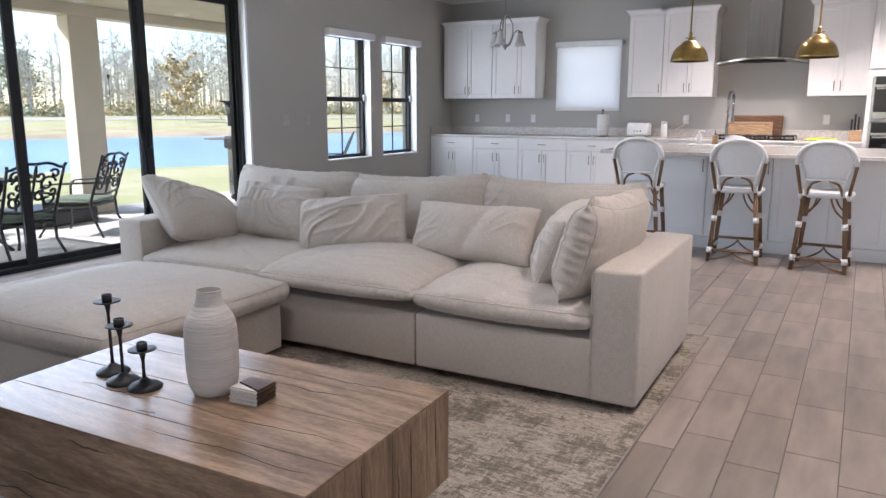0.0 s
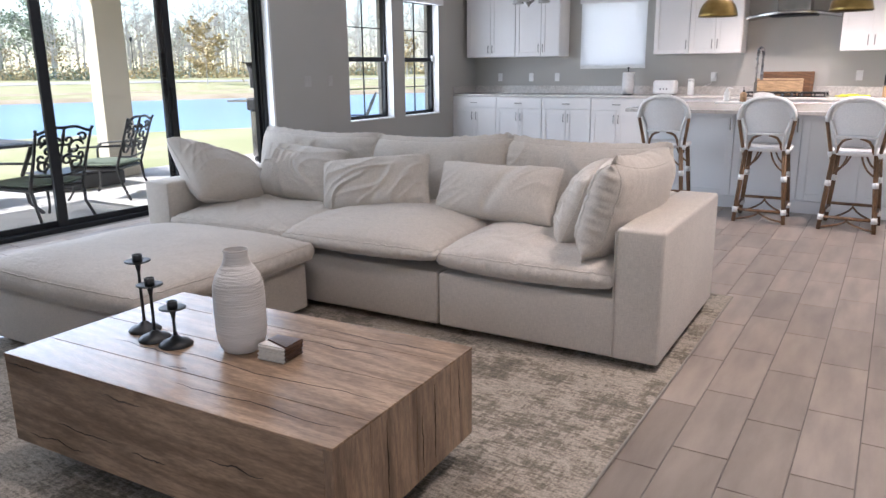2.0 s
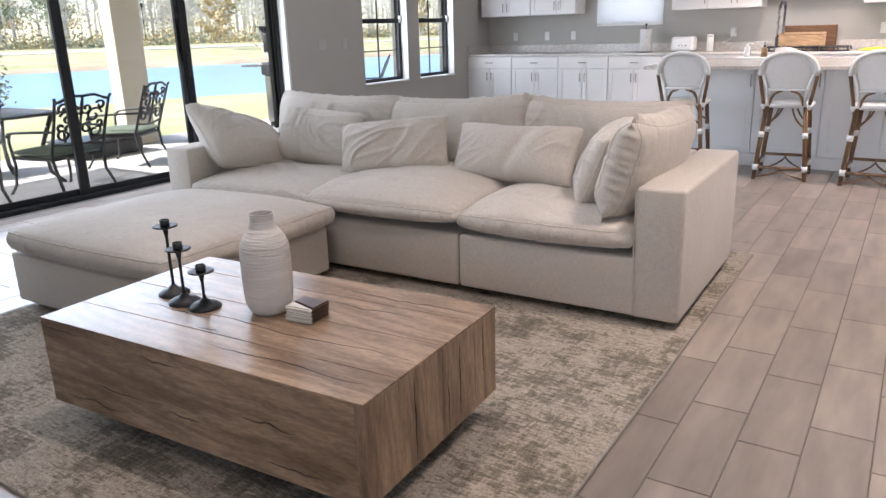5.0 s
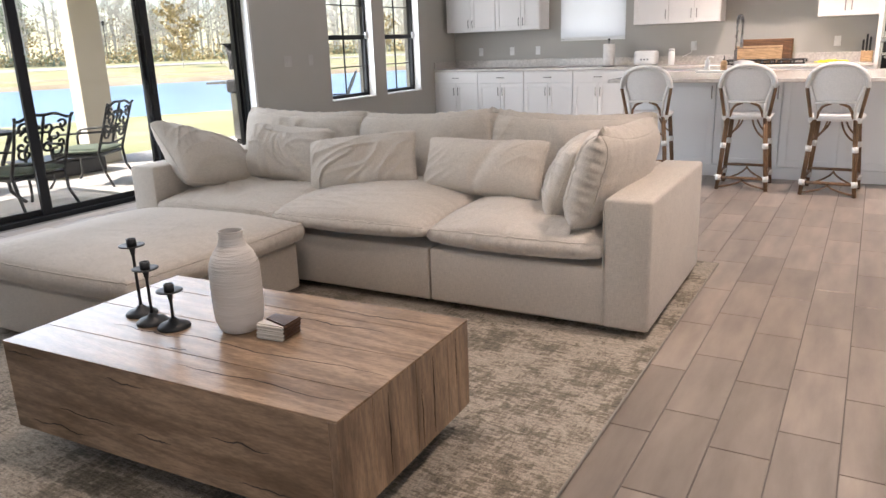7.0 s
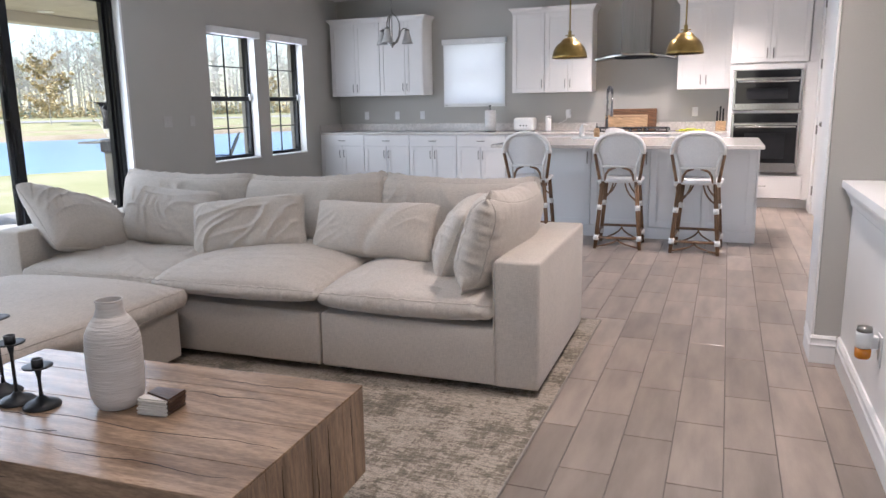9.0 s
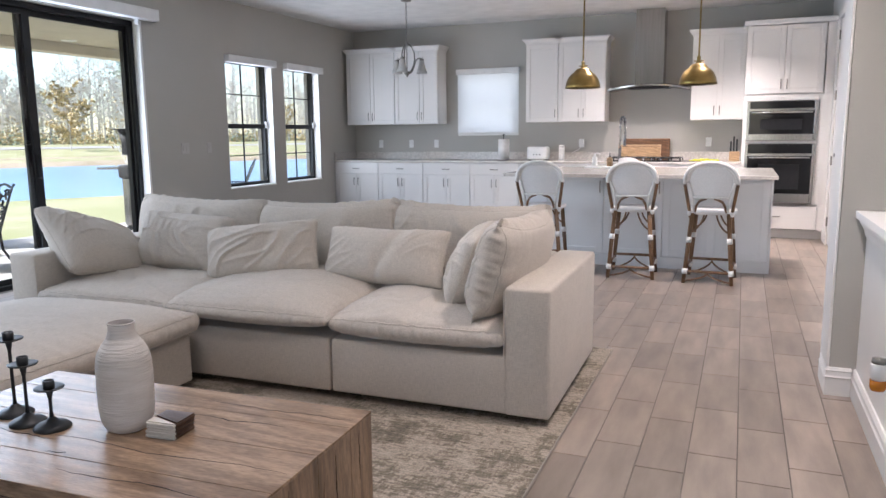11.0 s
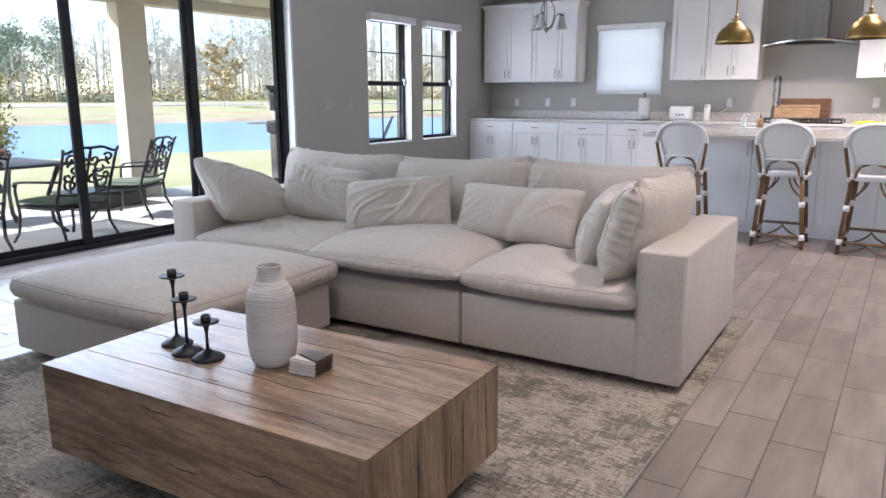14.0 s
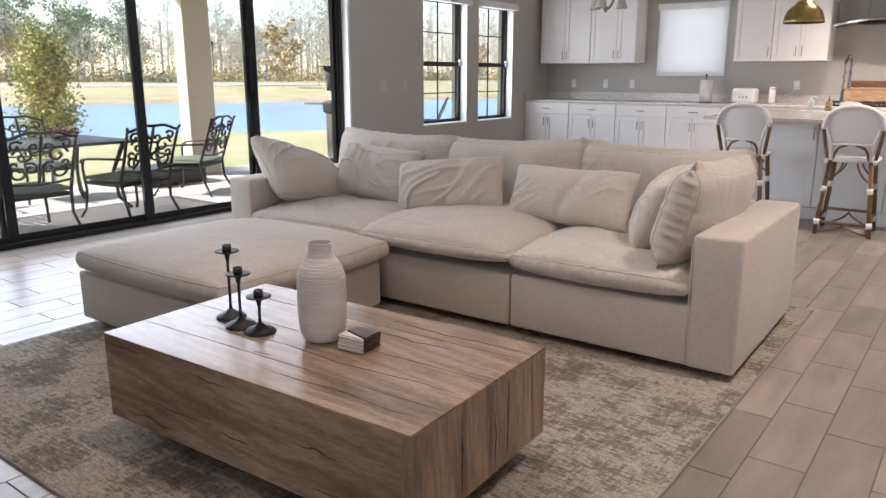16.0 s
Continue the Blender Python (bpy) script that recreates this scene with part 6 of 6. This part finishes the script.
def small_tree(x, y, z, h, spread, mat, seed, label, leaves=1500, size=0.05, name="shrub", thin=False):
    r = random.Random(seed)
    t = thing(name, pose(x, y, z), label, "tree" if name == "tree" else "shrub")
    bm = tube([(0, 0, -0.1), (0.03, 0.0, h * 0.4), (0.0, 0.02, h * 0.75)], [0.05, 0.035, 0.015], 7)
    tips = []
    for i in range(40):
        zz = h * r.uniform(0.12, 0.8)
        a = r.uniform(0, 6.28)
        w = spread * (0.35 + 0.75 * math.sin(math.pi * min(1, zz / h * 1.05)) ** 0.7) * r.uniform(0.5, 1.05)
        tip = Vector((math.cos(a) * w, math.sin(a) * w, zz + h * 0.16 * r.uniform(0.5, 1.4)))
        tube([(0.0, 0.0, zz), tuple(tip * 0.5 + Vector((0, 0, zz * 0.5 + 0.02))), tuple(tip)], [0.014, 0.01, 0.004], 5, bm=bm)
        tips.append((Vector((0, 0, zz)), tip))
    part("trunk", bm, BARK, t)
    if leaves:
        vs, fs = [], []
        for i in range(leaves):
            a, b = tips[i % len(tips)]
            p = a.lerp(b, r.uniform(0.3, 1.12)) + Vector((r.gauss(0, 0.11), r.gauss(0, 0.11), r.gauss(0, 0.12)))
            d = Vector((r.gauss(0, 1), r.gauss(0, 1), r.gauss(0, 0.7))).normalized()
            e = d.orthogonal().normalized()
            s = size * r.uniform(0.7, 1.3)
            k = len(vs)
            vs += [tuple(p - d * s), tuple(p + e * s * 0.45), tuple(p + d * s), tuple(p - e * s * 0.45)]
            fs.append((k, k + 1, k + 2, k + 3))
        me = bpy.data.meshes.new("crown")
        me.from_pydata(vs, [], fs)
        me.materials.append(mat)
        c = new("crown", me)
        c.parent = t
    return t


small_tree(-10.3, 4.08, -0.25, 2.15, 0.31, LEAF_BUSH, 3, "leafy upright shrub beside the patio", 8500, 0.031)
small_tree(-16.5, 15.6, land(-16.5, 15.6)[0], 3.6, 0.55, LEAF_DRY, 5, "young bare sapling on the lawn", 120, 0.05, "tree")
bx, by = place_in_land(-90, 24)
small_tree(bx, by, land(bx, by)[0], 8.0, 2.4, LEAF_DRY, 6, "golden-leaved tree beyond the pond", 1500, 0.22, "tree")
bx, by = place_in_land(-112, 62)
small_tree(bx, by, land(bx, by)[0], 8.0, 2.0, LEAF_DRY, 8, "golden-leaved tree beyond the pond", 1200, 0.22, "tree")

street = thing("street_lamp", pose(-100.0, 72.6, land(-100.0, 72.6)[0]), "dark slender street lamp beyond the pond", "street lamp")
part("pole", lathe([(0.0, -0.2), (0.14, 0.0), (0.1, 0.3), (0.075, 0.8), (0.06, 5.4), (0.0, 5.41)], 10), CAST, street)
part("lantern", lathe([(0.06, 5.4), (0.16, 5.5), (0.2, 5.85), (0.24, 5.9), (0.08, 6.1), (0.0, 6.2)], 12), CAST, street)

# ---------------------------------------------------------------- patio furniture


def scroll(cx, cz, r, turns, start, sgn, n=22):
    return [(cx + sgn * r * (1 - 0.75 * i / n) * math.cos(start + turns * 6.283 * i / n), 0.0, cz + r * (1 - 0.75 * i / n) * math.sin(start + turns * 6.283 * i / n)) for i in range(n + 1)]


def patio_chair(m):
    """Cast scrollwork armchair; its back is towards -y."""
    c = thing("patio_chair", m, "dark cast-metal scrollwork patio armchair with sage cushion", "patio chair", "patio dining chairs")
    SHT, W = 0.41, 0.26
    back_y = lambda z: -0.25 - 0.16 * (z - SHT) / 0.55
    for sx in (-1, 1):
        part("rear_leg", tube([(sx * 0.27, -0.36, 0), (sx * 0.245, -0.27, 0.2), (sx * W, -0.245, SHT), (sx * W, back_y(0.7), 0.7), (sx * (W + 0.01), back_y(0.96), 0.95), (sx * (W + 0.02), back_y(1.02), 0.985)], [0.013, 0.014, 0.016, 0.014, 0.012, 0.014], 8), CAST, c, smooth=True)
        part("front_leg", tube([(sx * 0.3, 0.3, 0), (sx * 0.275, 0.25, 0.1), (sx * 0.26, 0.235, 0.3), (sx * 0.265, 0.24, SHT), (sx * 0.275, 0.245, 0.55), (sx * 0.285, 0.2, 0.63)], [0.014, 0.012, 0.014, 0.014, 0.013, 0.012], 8), CAST, c, smooth=True)
        part("armrest", tube([(sx * W, back_y(0.66), 0.66), (sx * 0.29, -0.1, 0.655), (sx * 0.3, 0.1, 0.645), (sx * 0.295, 0.21, 0.63), (sx * 0.29, 0.24, 0.6), (sx * 0.285, 0.215, 0.58)], 0.013, 8), CAST, c, smooth=True)
        for cx, cz, r, tn, st, sg in ((0.13, 0.78, 0.085, 1.1, 0.3, 1), (0.15, 0.62, 0.07, 1.0, 2.2, -1), (0.07, 0.66, 0.06, 1.1, 1.0, 1), (0.05, 0.86, 0.055, 1.0, 3.6, 1), (0.19, 0.88, 0.05, 1.0, 0.5, -1), (0.19, 0.70, 0.045, 0.9, 4.0, 1)):
            part("scroll", tube([(sx * x, back_y(z), z) for x, _, z in scroll(cx, cz, r, tn, st, sg)], 0.0125, 6), CAST, c, smooth=True)
    tops = [(W * (2 * i / 14 - 1), back_y(0.95 + 0.045 * math.sin(math.pi * i / 14)), 0.955 + 0.045 * math.sin(math.pi * i / 14) ** 2 - 0.012 * math.cos(4 * math.pi * i / 14)) for i in range(15)]
    part("top_rail", tube(tops, 0.015, 8), CAST, c, smooth=True)
    part("lower_rail", tube([(W * (2 * i / 10 - 1), back_y(0.53), 0.53 - 0.03 * math.sin(math.pi * i / 10)) for i in range(11)], 0.012, 8), CAST, c, smooth=True)
    part("centre_splat", tube([(0, back_y(z), z) for z in (0.5, 0.6, 0.75, 0.9, 0.99)], [0.01, 0.016, 0.01, 0.016, 0.01], 7), CAST, c, smooth=True)
    part("seat_frame", box(-0.265, -0.25, SHT - 0.05, 0.265, 0.25, SHT - 0.012, 0.012), CAST, c)
    bm, t, l = cushion(0.52, 0.5, 0.045, 0.02, 4, n=12, amp=0.004)
    part("seat_cushion", bm, SEAT_GREEN, c, "sage green seat pad", True, pose(0, 0, SHT - 0.008))
    return c


pc = patio_chair(pose(-6.31, 1.98, PZ, 0, 0, 90))
pc.scale = (1.02, 1.0, 0.855)
copy_thing(pc, pose(-6.37, 2.93, PZ, 0, 0, 98))
copy_thing(pc, pose(-7.08, 4.1, PZ, 0, 0, 118))
copy_thing(pc, pose(-8.0, 2.9, PZ, 0, 0, -88))
copy_thing(pc, pose(-8.0, 1.6, PZ, 0, 0, -92))

tb = thing("patio_table", pose(-7.2, 2.3, PZ), "dark cast-metal patio dining table with lattice top", "patio table")
bm = box(-0.52, -0.95, 0.69, 0.52, -0.9, 0.72, 0.006)
box(-0.52, 0.9, 0.69, 0.52, 0.95, 0.72, 0.006, bm=bm)
box(-0.52, -0.9, 0.69, -0.47, 0.9, 0.72, 0.006, bm=bm)
box(0.47, -0.9, 0.69, 0.52, 0.9, 0.72, 0.006, bm=bm)
part("rim", bm, CAST, tb)
for k in range(24):
    y = -0.87 + 1.74 * k / 23
    part("slat", box(-0.47, y - 0.024, 0.697, 0.47, y + 0.024, 0.715, 0.003, 1), CAST, tb)
for sx in (-1, 1):
    for sy in (-1, 1):
        part("leg", tube([(sx * 0.46, sy * 0.86, 0), (sx * 0.38, sy * 0.78, 0.12), (sx * 0.36, sy * 0.76, 0.4), (sx * 0.44, sy * 0.84, 0.69)], [0.02, 0.018, 0.02, 0.024], 8), CAST, tb, smooth=True)
tb.scale = (1.0, 1.0, 0.93)
cp = thing("table_centrepiece", pose(-7.2, 2.75, PZ + 0.67), "low dried flower arrangement in a dark bowl", "centrepiece")
part("bowl", lathe([(0, 0.0005), (0.06, 0.0005), (0.1, 0.05), (0.095, 0.05), (0.05, 0.01), (0, 0.01)], 20), CAST, cp, smooth=True)
vs, fs = [], []
for i in range(160):
    p = Vector((rng.gauss(0, 0.06), rng.gauss(0, 0.1), 0.06 + abs(rng.gauss(0, 0.035))))
    leaf((vs, fs), p, 0.022)
me = bpy.data.meshes.new("dried_flowers")
me.from_pydata(vs, [], fs)
me.materials.append(material("dried_flower_petals", (0.25, 0.1, 0.09), 0.9, color2=(0.1, 0.06, 0.05), scale=20, vary=0.4, island=True))
fl = new("dried_flowers", me)
fl.parent = cp

bx = thing("storage_box", pose(-8.05, 4.35, PZ), "low dark storage box beside the porch column", "storage box")
part("body", box(-0.3, -0.42, 0.0005, 0.3, 0.42, 0.17, 0.02), GRILL_COVER, bx)
part("lid", box(-0.31, -0.43, 0.171, 0.31, 0.43, 0.2, 0.012), GRILL_COVER, bx)

gr = thing("barbecue_grill", pose(-7.7, 7.35, PZ, 0, 0, 200), "open-lidded dark barbecue grill on a steel cart", "grill")
part("cart", box(-0.32, -0.24, 0.08, 0.32, 0.24, 0.74, 0.012), STEEL, gr)
part("firebox", box(-0.36, -0.27, 0.741, 0.36, 0.27, 0.92, 0.03), GRILL_COVER, gr)
bm = bmesh.new()
rows = []
for i in range(11):
    a = radians(200 - 13 * i)
    rows.append([bm.verts.new((x, 0.29 + 0.3 * math.cos(a) * 0.6, 1.15 + 0.3 * math.sin(a) * 0.9)) for x in (-0.35, 0.35)])
for A, B in zip(rows, rows[1:]):
    bm.faces.new((A[0], A[1], B[1], B[0]))
bmesh.ops.solidify(bm, geom=bm.faces[:], thickness=0.02)
part("lid", bm, GRILL_COVER, gr, smooth=True)
for sx in (-1, 1):
    part("side_shelf", box(sx * 0.37 if sx > 0 else -0.68, -0.22, 0.86, sx * 0.68 if sx > 0 else -0.37, 0.22, 0.89, 0.006), STEEL, gr)
    for sy in (-1, 1):
        part("wheel", lathe([(0, -0.015), (0.04, -0.015), (0.04, 0.015), (0, 0.015)], 16), IRON, gr, at=pose(sx * 0.27, sy * 0.2, 0.041, 90, 0, 0))

ac = thing("lawn_chair", pose(-9.6, 11.3, -0.24, 0, 0, 120), "navy slatted lawn chair with reclined back", "lawn chair")
for k in range(5):
    part("back_slat", box(-0.26 + 0.106 * k, 0, 0, -0.165 + 0.106 * k, 0.02, 0.82 - 0.03 * abs(k - 2) ** 2, 0.006), BLUE_PAINT, ac, at=pose(0, -0.3, 0.28, 24, 0, 0))
    part("seat_slat", box(-0.27, -0.28 + 0.11 * k, 0.3 + 0.02 * k, 0.27, -0.19 + 0.11 * k, 0.32 + 0.02 * k, 0.005), BLUE_PAINT, ac)
for sx in (-1, 1):
    part("leg", box(sx * 0.3 - 0.015, 0.2, 0.0, sx * 0.3 + 0.015, 0.3, 0.55, 0.005), BLUE_PAINT, ac)
    part("leg", box(sx * 0.3 - 0.015, -0.4, 0.0, sx * 0.3 + 0.015, -0.3, 0.5, 0.005), BLUE_PAINT, ac)
    part("armrest", box(sx * 0.33 - 0.06, -0.42, 0.54, sx * 0.33 + 0.06, 0.34, 0.565, 0.008), BLUE_PAINT, ac)

# ---------------------------------------------------------------- floor tiles
TL, TWI, TX, G = 0.5135, 0.1795, 0.096, 0.0022


def tile_mesh(w, l):
    bm = box(0, 0, -0.006, w, l, 0.0, 0.0014, 1)
    return mesh_of(bm, "tile", TILE)


shared = tile_mesh(TWI - 2 * G, TL - 2 * G)
tr_rng = random.Random(5)
far_v, far_f, count = [], [], 0
k0, k1 = math.floor((WX - TX) / TWI), math.ceil((3.99 - TX) / TWI)
for k in range(k0, k1):
    x = TX + k * TWI
    ph = (0.0715 if k % 2 else 0.4015) + tr_rng.uniform(-0.006, 0.006)
    j = math.floor((-3.6 - ph) / TL)
    while ph + j * TL < 9.2:
        y = ph + j * TL
        j += 1
        ya, yb, xa, xb = max(y, -3.6), min(y + TL, KY), max(x, WX), min(x + TWI, 3.99)
        if yb - ya < 0.03 or xb - xa < 0.03:
            continue
        whole = xb - xa > TWI - 1e-3 and yb - ya > TL - 1e-3
        near = -0.85 < x < 0.6 and 0.6 < y < 8.3 or -5.4 < x < -3.5 and 0.1 < y < 3.4
        if whole and near and count < 298:
            ob = new("tile", shared)
            ob.parent = floor
            ob.location = (x + G, y + G, 0.0)
            count += 1
        else:
            s = len(far_v)
            b = 0.0014
            x_a, x_b, y_a, y_b = xa + G, xb - G, ya + G, yb - G
            far_v += [(x_a, y_a, -0.006), (x_b, y_a, -0.006), (x_b, y_b, -0.006), (x_a, y_b, -0.006), (x_a, y_a, -b), (x_b, y_a, -b), (x_b, y_b, -b), (x_a, y_b, -b), (x_a + b, y_a + b, 0), (x_b - b, y_a + b, 0), (x_b - b, y_b - b, 0), (x_a + b, y_b - b, 0)]
            for o in (0, 4):
                far_f += [(s + o + i, s + o + (i + 1) % 4, s + o + 4 + (i + 1) % 4, s + o + 4 + i) for i in range(4)]
            far_f.append((s + 8, s + 9, s + 10, s + 11))
me = bpy.data.meshes.new("tile_field")
me.from_pydata(far_v, [], far_f)
me.materials.append(TILE_FAR)
tf = tagged(new("tile_field", me), kind="stuff")
tf.parent = floor
